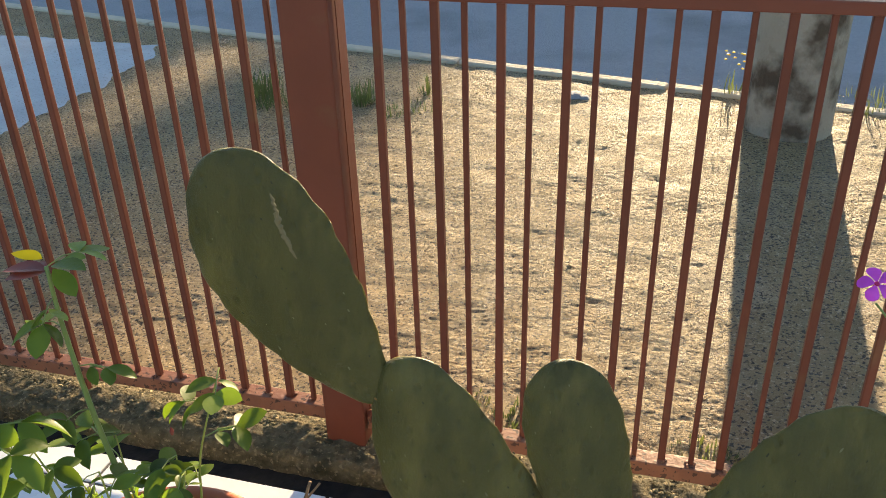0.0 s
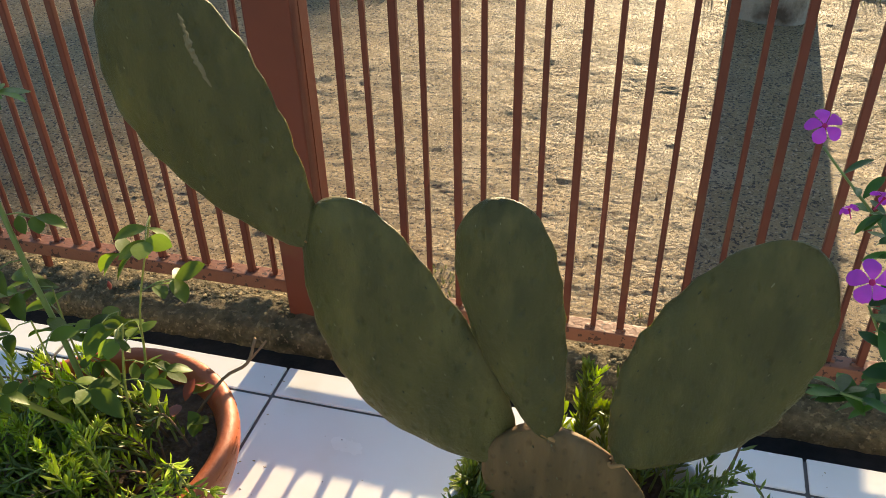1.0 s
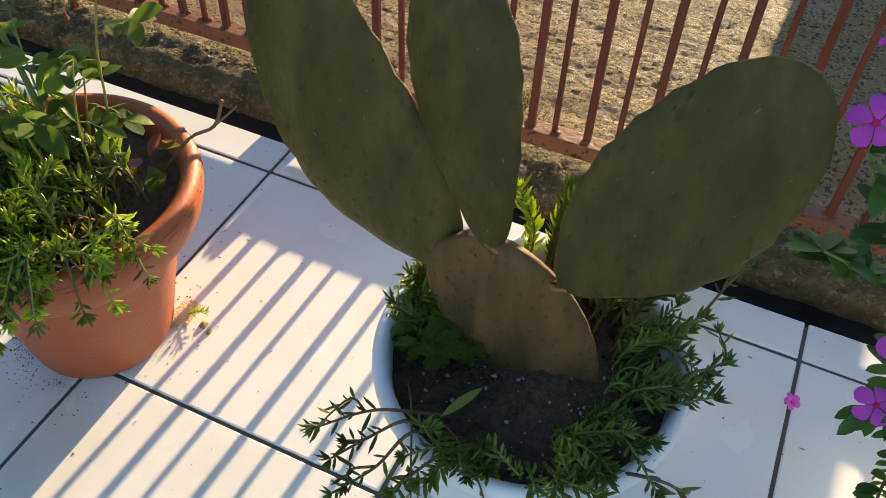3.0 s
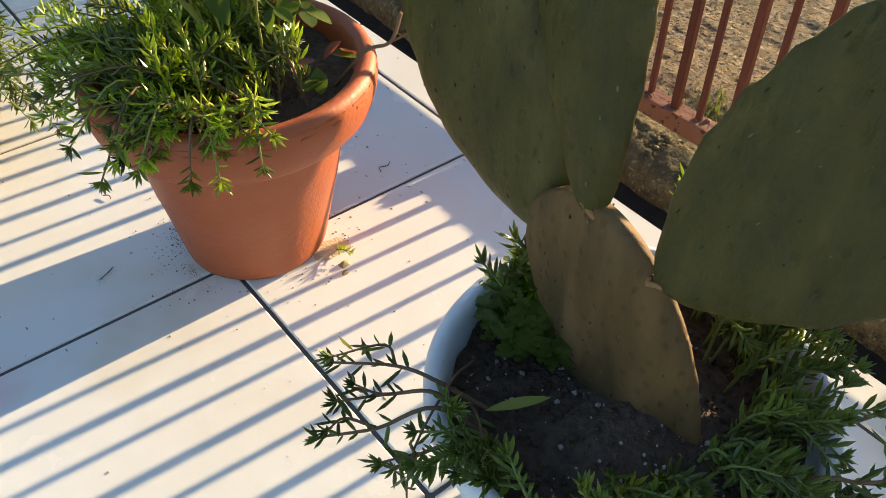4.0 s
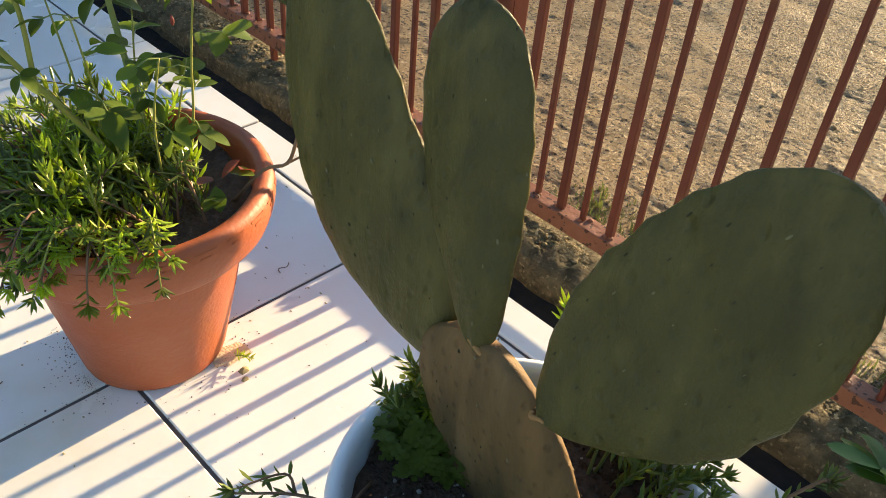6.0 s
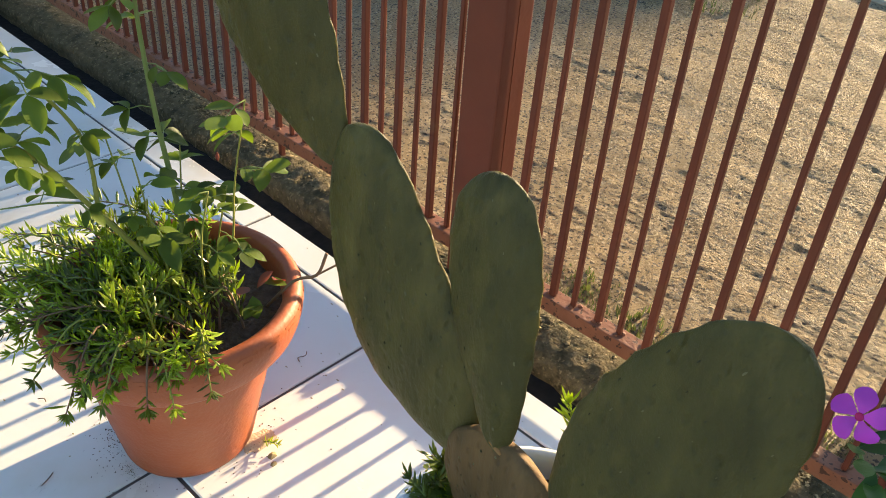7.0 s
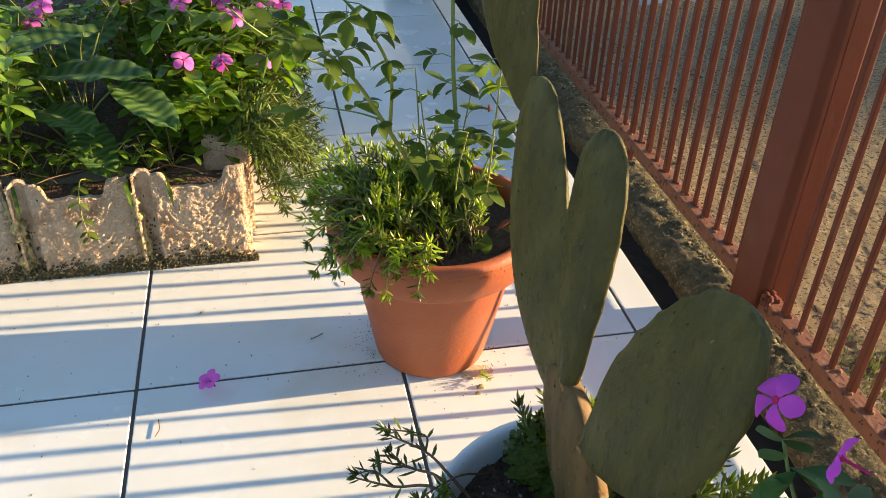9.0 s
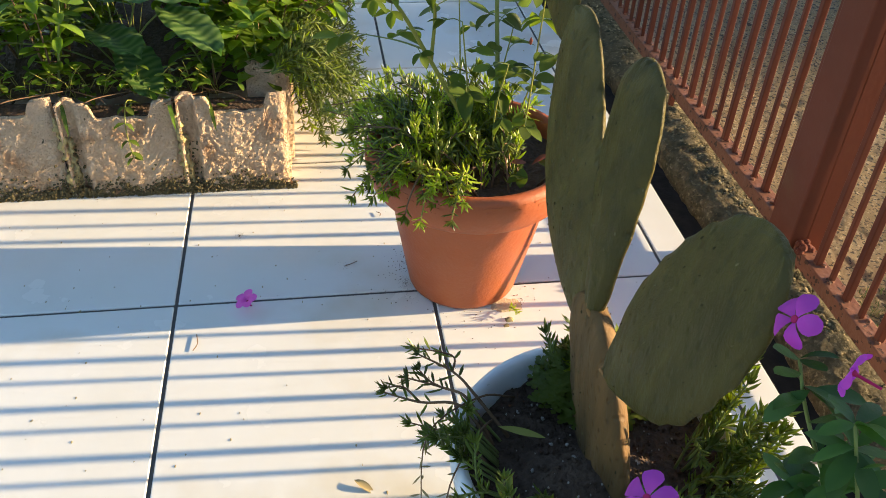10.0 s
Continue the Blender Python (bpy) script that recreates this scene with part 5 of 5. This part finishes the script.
broad = empty("prayer_plant", (-0.56, -0.58, 0.17), "prayer plant with broad ribbed dark green leaves in the bed", "plant")
BROAD = broad_leaf_mesh(0.24, 0.115)
for place, way, sc in (((-0.55, -0.62, 0.33), (0.35, 0.85, 0.30), 1.0), ((-0.54, -0.62, 0.27), (0.75, 0.55, 0.25), 0.8), ((-0.56, -0.64, 0.28), (0.5, -0.6, 0.4), 0.9), ((-0.54, -0.56, 0.24), (0.85, 0.35, -0.05), 0.75), ((-0.62, -0.6, 0.30), (-0.5, 0.5, 0.5), 0.9), ((-0.50, -0.47, 0.33), (0.55, 0.45, 0.0), 0.75), ((-0.60, -0.50, 0.40), (0.30, -0.75, 0.10), 0.9), ((-0.58, -0.74, 0.33), (0.55, -0.35, 0.05), 0.9), ((-0.52, -0.80, 0.26), (0.6, -0.5, -0.1), 0.8)):
    lf = new("leaf", BROAD)
    lf.matrix_basis = Matrix.Translation(place) @ frame_along(way) @ Matrix.Diagonal((sc, sc, sc, 1))
    under(lf, broad)
    under(mesh_object("stalk", *tube(smooth_path([(-0.56, -0.58, 0.17), (Vector(place) + Vector((-0.56, -0.58, 0.17))) / 2 + Vector((0, 0, 0.02)), place], 4), 0.002, 5), M_STEM), broad)

# feathery green clump that spills from the side of the bed
feather = empty("moss_rose_plant", (-0.60, -0.22, 0.1), "feathery green clump spilling from the bed onto the tiles", "plant")
for k in range(200):
    x = -0.425 - 0.72 * rng.random() ** 1.5
    root = Vector((x, -0.270, 0.222))
    l = rng.uniform(0.05, 0.20)
    side = rng.uniform(-0.10, 0.05)
    zt = rng.uniform(0.02, 0.20)
    needle_branch(feather, [root, root + Vector((side * 0.4, l * 0.45, rng.uniform(0.0, 0.06))), root + Vector((side, l, zt - 0.222))], M_NEEDLE if k % 7 == 0 else M_NEEDLE_DARK, M_STEM, 0.12, 54, 0.0013, 1.15, 10)
# fine grass stalks in the bed
for p in ((-0.62, -0.56, 0.18),):
    g = empty("grass_stalk", p, "thin seeding grass stalk in the garden bed", "grass")
    for q in range(4):
        a = q * 1.6 + 0.4
        end = Vector(p) + Vector((0.10 * math.cos(a), 0.12 * math.sin(a), 0.25 + 0.03 * q))
        under(mesh_object("stalk", *tube(smooth_path([p, Vector(p).lerp(end, 0.5) + Vector((0, 0, 0.06)), end], 5), 0.0008, 4), M_YSTEM), g)
# low weeds on the block tops
for p in ((-0.40, -0.545, 0.15), (-0.395, -0.36, 0.15), (-0.41, -0.62, 0.17), (-0.39, -0.485, 0.17)):
    wd = empty("weed", p, "small green weed sprouting from a clay block", "weed", "weeds")
    for q in range(9):
        a = rng.uniform(0, 6.28)
        put_leaf(wd, ROSE_GREEN, Vector(p) + Vector((0, 0, 0.01 * (q % 4))), Vector((math.cos(a), math.sin(a), rng.uniform(-0.2, 0.8))), scale=rng.uniform(0.35, 0.6))

for y, n in ((-0.40, 7), (-0.455, 8), (-0.52, 9), (-0.585, 7), (-0.655, 9), (-0.72, 7), (-0.78, 9), (-0.85, 7), (-0.93, 8)):
    wd = empty("weed", (-0.445, y, 0.185), "low tangle of small leaves behind the clay blocks", "weed", "weeds")
    for q in range(n):
        root = Vector((-0.445 + rng.uniform(-0.02, 0.02), y + rng.uniform(-0.03, 0.03), 0.178))
        tip = root + Vector((rng.uniform(-0.02, 0.06), rng.uniform(-0.05, 0.05), rng.uniform(0.02, 0.07)))
        under(mesh_object("stem", *tube([root, root.lerp(tip, 0.5) + Vector((0, 0, 0.012)), tip], 0.0008, 4), M_YSTEM), wd)
        for k in range(3):
            a = rng.uniform(0, 6.28)
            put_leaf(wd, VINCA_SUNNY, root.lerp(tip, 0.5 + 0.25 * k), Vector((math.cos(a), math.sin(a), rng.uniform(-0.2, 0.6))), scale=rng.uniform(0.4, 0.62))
# dry twigs lying over the broken tops
for y, dy, z in ((-0.37, 0.07, 0.212), (-0.43, -0.06, 0.205), (-0.50, 0.09, 0.212), (-0.56, -0.08, 0.214), (-0.62, 0.06, 0.213), (-0.71, -0.09, 0.214), (-0.82, 0.08, 0.215)):
    twig = mesh_object("twig", *tube(smooth_path([(-0.455, y - dy, z - 0.022), (-0.41, y - 0.3 * dy, z - 0.012), (-0.375, y + 0.4 * dy, z - 0.006), (-0.345, y + 0.7 * dy, z - 0.002)], 4), 0.0011, 5), M_BROWNSTEM, smooth=True)
    tagged(twig, "thin dry twig lying over the broken clay blocks", "twig", "dry twigs on the blocks")
for y, drop in ((-0.395, 0.045), (-0.47, 0.03), (-0.665, 0.05)):
    blade = mesh_object("grass_tuft", *leaf_shape(0.075, 0.008, 0.3, 0.3, 0.5, 8), M_VINCA_SUNNY, smooth=True)
    blade.matrix_world = Matrix.Translation((-0.378, y, 0.205)) @ frame_along((0.9, 0.25, -8.0 * drop))
    tagged(blade, "green grass blade bent over the clay block", "grass", "grass blades on the blocks")

vine = empty("weed", (-0.385, -0.535, 0.20), "thin leafy sprig hanging over the front of a clay block", "weed", "weeds")
trail = smooth_path([(-0.385, -0.535, 0.195), (-0.345, -0.540, 0.210), (-0.325, -0.545, 0.165), (-0.320, -0.540, 0.105)], 5)
under(mesh_object("stem", *tube(trail, 0.0011, 5), M_YSTEM, smooth=True), vine)
for k, p in enumerate(trail[6:]):
    if k % 3 == 0 or k > 7:
        for sg in (1, -1):
            put_leaf(vine, ROSE_GREEN, p, Vector((0.35, sg * rng.uniform(0.6, 1.0), rng.uniform(-0.6, 0.1))), scale=rng.uniform(0.35, 0.55))

# ---- street things ----
PX, PY = 0.936, 2.70
prof = [(0.156, -0.06), (0.1555, 0.0), (0.1545, 0.05), (0.153, 0.2), (0.151, 0.45), (0.149, 0.9), (0.146, 1.6), (0.138, 4.0), (0.12, 8.0)]
pole = mesh_object("utility_pole", *revolve(prof, 40, (PX, PY, 0), 0.012), M_POLE, smooth=True)
tagged(pole, "stained round concrete utility pole on the pavement", "utility pole")


def grass_tuft(x, y, n, height, spread, label):
    tuft = empty("grass_tuft", (x, y, ground_z(x, y)), label, "grass", "pavement weeds")
    heap = Heap()
    for k in range(n):
        a, r = rng.uniform(0, 6.28), 1.25 * spread * rng.random() ** 0.7
        p = Vector((x + r * math.cos(a), y + r * math.sin(a), ground_z(x, y) - 0.004))
        h = height * rng.uniform(0.25, 0.85)
        heap.add(leaf_shape(h, 0.003 + 0.022 * h, 0.3, 0.35, 0.35, 5), Matrix.Translation(p) @ frame_along((math.cos(a) * rng.uniform(0.1, 0.9), math.sin(a) * rng.uniform(0.1, 0.9), 1.0), Vector((math.cos(a), math.sin(a), 0))))
    g = under(heap.make("grass", M_GRASS), tuft)
    g["kind"] = "stuff"


grass_tuft(-1.18, 2.66, 150, 0.15, 0.07, "tuft of green grass in the worn pavement")
grass_tuft(-1.12, 2.56, 90, 0.09, 0.06, "tuft of green grass in the worn pavement")
grass_tuft(-0.94, 2.58, 120, 0.10, 0.08, "tuft of green grass in the worn pavement")
grass_tuft(-0.73, 2.67, 130, 0.13, 0.05, "tuft of green grass in the worn pavement")
grass_tuft(-0.57, 2.58, 60, 0.05, 0.06, "low weeds in a crack of the pavement")
grass_tuft(-0.47, 2.68, 40, 0.04, 0.08, "low weeds in a crack of the pavement")
grass_tuft(-0.50, 2.83, 26, 0.13, 0.02, "tuft of thin grass in the worn pavement")
grass_tuft(1.32, 3.00, 110, 0.08, 0.15, "grass growing beside the utility pole")
grass_tuft(0.75, 3.06, 18, 0.15, 0.03, "weed with yellow flowers at the kerb")
grass_tuft(0.16, 0.82, 260, 0.030, 0.07, "low moss and weeds beside the fence foot")
grass_tuft(0.30, 0.80, 200, 0.032, 0.06, "low moss and weeds beside the fence foot")
grass_tuft(0.66, 0.80, 90, 0.035, 0.05, "low moss and weeds beside the fence foot")
yf = Heap()
for k in range(12):
    yf.add(revolve([(0.0001, 0.003), (0.005, 0.002), (0.007, -0.002)], 7), Matrix.Translation((0.75 + rng.uniform(-0.05, 0.05), 3.06 + rng.uniform(-0.03, 0.03), 0.13 + rng.uniform(-0.02, 0.05))))
tagged(yf.make("yellow_blossoms", M_YELLOWLEAF), "small yellow weed blossoms at the kerb", "blossoms", kind="stuff")
st = Heap()
for k, (x, y, r) in enumerate(((0.122, 2.92, 0.045), (0.165, 2.91, 0.026), (0.09, 2.95, 0.020))):
    st.add(revolve([(0.0001, r * 0.5), (r * 0.6, r * 0.42), (r, r * 0.1), (r * 0.8, -0.01)], 9, (x, y, ground_z(x, y)), 0.5))
tagged(st.make("rubble", M_ROAD), "dark broken lump of asphalt on the pavement", "rubble")
peb = Heap()
chips = [revolve([(0.0001, 0.5), (0.7, 0.36), (1.0, -0.3)], n) for n in (4, 5, 6)]
for k in range(6500):
    y = 0.80 + 2.5 * rng.random() ** 1.5
    x = rng.uniform(-1.6, 1.7)
    if noise.noise((x * 1.3, y * 1.7, 6.3)) < rng.uniform(-0.7, 0.2):
        continue
    r = rng.uniform(0.0012, 0.0030) if k % 60 else rng.uniform(0.004, 0.009)
    peb.add(rng.choice(chips), Matrix.Translation((x, y, ground_z(x, y))) @ Matrix.Rotation(rng.random() * 6.3, 4, "Z") @ Matrix.Diagonal((r * rng.uniform(1.0, 2.0), r, r * rng.uniform(0.5, 1.0), 1)))
tagged(peb.make("pebbles", M_GROUND), "loose pebbles and chips on the pavement", "pebbles", kind="stuff")

crumb = Heap()
for k in range(10000):
    x, y = rng.uniform(-1.5, 1.7), rng.triangular(0.603, 0.80, 0.67)
    if noise.noise((x * 9, y * 14, 2.2)) < rng.uniform(-0.6, 0.25):
        continue
    z = 0.012 - 5.0 * (y - 0.675) ** 2 * (1.0 if y > 0.675 else 1.2)
    r = rng.uniform(0.0018, 0.0062)
    crumb.add(rng.choice(chips), Matrix.Translation((x, y, z)) @ Matrix.Rotation(rng.random() * 6.3, 4, "Z") @ Matrix.Diagonal((r * rng.uniform(0.8, 1.6), r, r * rng.uniform(0.7, 1.3), 1)))
tagged(crumb.make("moss_crumbs", M_CRUMB), "crumbs of moss and grit on the concrete edge", "moss", kind="stuff")

# ---- fallen flowers, leaves and spilt earth on the tiles ----
for p, nm in (((0.019, -0.323, 0.014), "wilted pink flower fallen on the white tiles"), ((0.889, 0.356, 0.014), "small pink flower fallen on a tile joint")):
    fl = put_flower(None, p, (0.3, -0.3, 0.9), PETAL_PINK, 1.1 if p[0] < 0.5 else 0.65, wilt=0.8)
    fl.name = "fallen_flower"
    tagged(fl, nm, "flower")
cres = mesh_object("fallen_leaf", *leaf_shape(0.035, 0.012, 0.5, 0.2, 0.5, 6), M_DRY, smooth=True)
cres.matrix_world = Matrix.Translation((0.403, -0.165, 0.004)) @ frame_along((0.5, 0.6, 0.0))
tagged(cres, "curled dry leaf on the white tiles", "leaf")
for x, y, r in ((0.096, 0.123, 0.007), (0.11, 0.115, 0.005)):
    b = mesh_object("bark_chip", *revolve([(0.0001, r * 0.8), (r * 0.7, r * 0.5), (r, 0)], 7, (x, y, 0), 0.5), M_DRY)
    tagged(b, "small dry chip on the tiles beside the pot", "chip")
sprig = empty("sprig", (0.075, 0.13, 0), "small green sprig growing at the foot of the pot", "sprig")
needle_branch(sprig, [(0.065, 0.13, 0.001), (0.075, 0.132, 0.008), (0.09, 0.138, 0.012)], M_NEEDLE, M_STEM, 0.0, 26, 0.001, 0.6, 8)
dust = Heap()
for k in range(420):
    near = k % 3 if k < 170 else 3
    if near == 0:
        a, r = rng.gauss(0.55, 0.5), 0.10 + abs(rng.gauss(0, 0.025))
    elif near == 1:
        a, r = rng.gauss(-2.0, 0.45), 0.10 + abs(rng.gauss(0, 0.03))
    elif near == 3:
        a, r = rng.gauss(-2.45, 0.28), 0.10 + abs(rng.gauss(0, 0.016))
    else:
        a, r = rng.uniform(0, 6.28), 0.10 + abs(rng.gauss(0, 0.12))
    x, y = POT[0] + r * math.cos(a), POT[1] + r * math.sin(a)
    s = rng.uniform(0.0005, 0.0015) if near < 3 else rng.uniform(0.0004, 0.0010)
    dust.add(revolve([(0.0001, s), (s, 0.0)], 5), Matrix.Translation((x, y, 0.0002)))
tagged(dust.make("crumbled_soil", M_SOIL), "scattered crumbs of dark soil on the tiles", "soil crumbs", kind="stuff")
specks = Heap()
for k in range(500):
    x, y = rng.uniform(-1.2, 1.0), rng.uniform(-0.9, 0.5)
    s = rng.uniform(0.0005, 0.0016)
    specks.add(revolve([(0.0001, s * 0.6), (s, 0.0)], 5), Matrix.Translation((x, y, 0.0002)) @ Matrix.Diagonal((rng.uniform(1, 3), 1, 1, 1)))
tagged(specks.make("floor_specks", M_DRY), "tiny specks of dirt on the white tiles", "dirt", kind="stuff")


def stain(name, x, y, rx, ry, mat, label, z=0.0012):
    v, f = [(x, y, z)], []
    for i in range(28):
        a = 2 * math.pi * i / 28
        k = 1 + 0.35 * noise.noise((math.cos(a) * 2 + x * 9, math.sin(a) * 2, y * 7))
        v.append((x + rx * k * math.cos(a), y + ry * k * math.sin(a), 0.0006))
    for i in range(28):
        f.append((0, 1 + i, 1 + (i + 1) % 28))
    ob = mesh_object(name, v, f, mat)
    tagged(ob, label, "stain", kind="stuff")


stain("spilt_sand", 0.058, 0.125, 0.018, 0.028, M_SAND, "thin patch of spilt sand beside the pot")

for pts, nm in ((((-0.090, -0.128, 0.002), (-0.083, -0.137, 0.003), (-0.078, -0.150, 0.002)), "short dark twig lying on the tiles"),
                (((-0.052, 0.305, 0.002), (-0.044, 0.295, 0.004), (-0.050, 0.284, 0.002), (-0.040, 0.280, 0.002)), "thin curled dry stalk on the tiles"),
                (((-0.245, -0.079, 0.002), (-0.238, -0.072, 0.003), (-0.230, -0.073, 0.002)), "short dry stalk on the tiles"),
                (((0.080, -0.405, 0.002), (0.103, -0.402, 0.003), (0.118, -0.408, 0.002)), "thin dry stalk on the tiles")):
    th = mesh_object("dry_stalk", *tube(smooth_path(pts, 4), 0.0008, 5), M_BROWNSTEM)
    tagged(th, nm, "stalk")


def smudge(x, y, rx, ry, n, label):
    """A thin scatter of dust, denser towards its middle."""
    dirt = Heap()
    for k in range(n):
        a, r = rng.uniform(0, 6.28), abs(rng.gauss(0, 0.5))
        s = rng.uniform(0.0002, 0.0006)
        dirt.add(revolve([(0.0001, s * 0.5), (s, 0.0)], 5), Matrix.Translation((x + rx * r * math.cos(a), y + ry * r * math.sin(a), 0.0003)))
    tagged(dirt.make("dust", M_DIRTFOOT), label, "dust", kind="stuff")


smudge(-0.191, -0.346, 0.016, 0.012, 160, "faint round smudge of dust on the tiles")
smudge(-0.080, -0.150, 0.020, 0.018, 60, "faint dust beside the twig on the tiles")
smudge(-0.125, 0.010, 0.022, 0.030, 1800, "dark smudge of earth beside the terracotta pot")
smudge(-0.345, -0.500, 0.020, 0.250, 500, "earth washed out along the foot of the blocks")
smudge(-0.02, -0.045, 0.06, 0.016, 260, "reddish earth in front of the terracotta pot")

# ---- far end of the terrace ----
bucket = empty("bucket", (-2.13, 0.42, 0), "black plastic bucket at the far end of the terrace", "bucket")
under(mesh_object("body", *revolve([(0.0, 0.002), (0.105, 0.002), (0.112, 0.01), (0.135, 0.26), (0.142, 0.265), (0.142, 0.28), (0.134, 0.28), (0.125, 0.05), (0.0, 0.04)], 36, (-2.13, 0.42, 0)), M_DARKPLASTIC, smooth=True), bucket)
under(mesh_object("handle", *tube(smooth_path([(-2.13, 0.275, 0.25), (-2.02, 0.30, 0.22), (-1.985, 0.42, 0.20), (-2.02, 0.54, 0.22), (-2.13, 0.565, 0.25)], 5), 0.003, 6), M_DARKPLASTIC, smooth=True), bucket)
crate = empty("crate", (-2.18, 0.70, 0), "dark slatted plastic crate against the fence", "crate")
for k in range(5):
    under(part("slat", box(-2.30, -2.05, 0.575, 0.583, 0.03 + 0.05 * k, 0.06 + 0.05 * k, 0.002), M_DARKPLASTIC), crate)
    under(part("slat", box(-2.058, -2.05, 0.583, 0.64, 0.03 + 0.05 * k, 0.06 + 0.05 * k, 0.002), M_DARKPLASTIC), crate)
for x, y in ((-2.30, 0.575), (-2.062, 0.575), (-2.062, 0.632)):
    under(part("corner", box(x, x + 0.012, y, y + 0.012, 0.0, 0.29, 0.002), M_DARKPLASTIC), crate)

# ---- unseen tree added across the road, whose crown lets broken light through ----
tree = empty("tree", (-5.0, 38.0, -0.2), "tall unseen tree added far across the road to shade the pavement", "tree")
under(mesh_object("trunk", *tube(smooth_path([(-5, 38, -0.3), (-5.1, 38, 3), (-4.8, 38.1, 6), (-4.5, 38, 9)], 4), [0.45 - 0.02 * k for k in range(13)], 10), M_BROWNSTEM, smooth=True), tree)
for a in range(6):
    e = Vector((-4.8 + 5.5 * math.cos(a * 1.05), 38 + 2.0 * math.sin(a * 1.05), 9.5))
    under(mesh_object("limb", *tube(smooth_path([(-4.9, 38, 4.5 + 0.4 * a), Vector((-4.9, 38, 7)).lerp(e, 0.5), e], 4), [0.18 - 0.012 * k for k in range(9)], 7), M_BROWNSTEM), tree)
crown = Heap()
for k in range(1500):
    x = rng.uniform(-13.7, 1.7)
    if x > -1.5 and rng.random() < ((x + 1.5) / 3.2) ** 0.7:
        continue
    z = rng.gauss(7.38, 0.75)
    # every sixth leaf joins a strip aimed to shade the pavement
    if k % 6 == 0:
        x, z = rng.uniform(-4.2, 1.05), rng.uniform(7.50, 7.88)
    s = rng.uniform(0.7, 1.3)
    crown.add(leaf_shape(0.42 * s, 0.26 * s, 0.2, 0.3, 0.5, 3), Matrix.Translation((x, 38 + rng.uniform(-2, 2), z)) @ Euler((rng.random() * 6, rng.random() * 6, rng.random() * 6)).to_matrix().to_4x4())
cw = under(crown.make("crown", M_VINCA), tree)
cw["kind"] = "stuff"


# ---- floor tiles ----
def build_tiles():
    size, gap = 0.446, 0.006
    shared = {}
    for i in range(-8, 6):
        for j in range(-7, 2):
            x0, y0 = i * size + gap / 2, j * size + gap / 2
            y1 = min((j + 1) * size - gap / 2, 0.521)
            key = round(y1 - y0, 3)
            t = part("tile", box(0, size - gap, 0, y1 - y0, -0.02, 0.0, 0.0018, 1), M_TILE, slab)
            if key in shared:
                t.data = shared[key]
            shared[key] = t.data
            t.location = (x0, y0, rng.uniform(-0.0006, 0.0004))


build_tiles()

# periwinkles that lean out over the side of the bed, and side shoots of the rose bush
for x, y, h, ns, nf, lf, lean in ((-0.74, -0.300, 0.25, 6, 3, 1.15, 0.10), (-0.64, -0.305, 0.13, 5, 1, 1.2, 0.10), (-0.84, -0.300, 0.17, 8, 1, 1.15, 0.12), (-1.36, -0.300, 0.17, 8, 1, 1.1, 0.10), (-1.50, -0.300, 0.20, 8, 1, 1.1, 0.17), (-1.66, -0.300, 0.18, 8, 1, 1.1, 0.22)):
    bed_plant(x, y, h, ns, nf, lf, "periwinkle with pink flowers leaning over the side of the bed", lean)
rose_stem([(-0.02, -0.165, 0.600), (-0.02, -0.20, 0.603), (-0.015, -0.235, 0.588)], 0.0016, M_STEM, 0.024, 0.1)
rose_stem([(-0.05, -0.085, 0.640), (-0.06, -0.13, 0.657), (-0.06, -0.17, 0.650)], 0.0016, M_STEM, 0.024, 0.1)
rose_stem([(-0.035, -0.022, 0.447), (-0.05, -0.06, 0.455), (-0.06, -0.11, 0.462)], 0.0015, M_STEM, 0.026, 0.2)
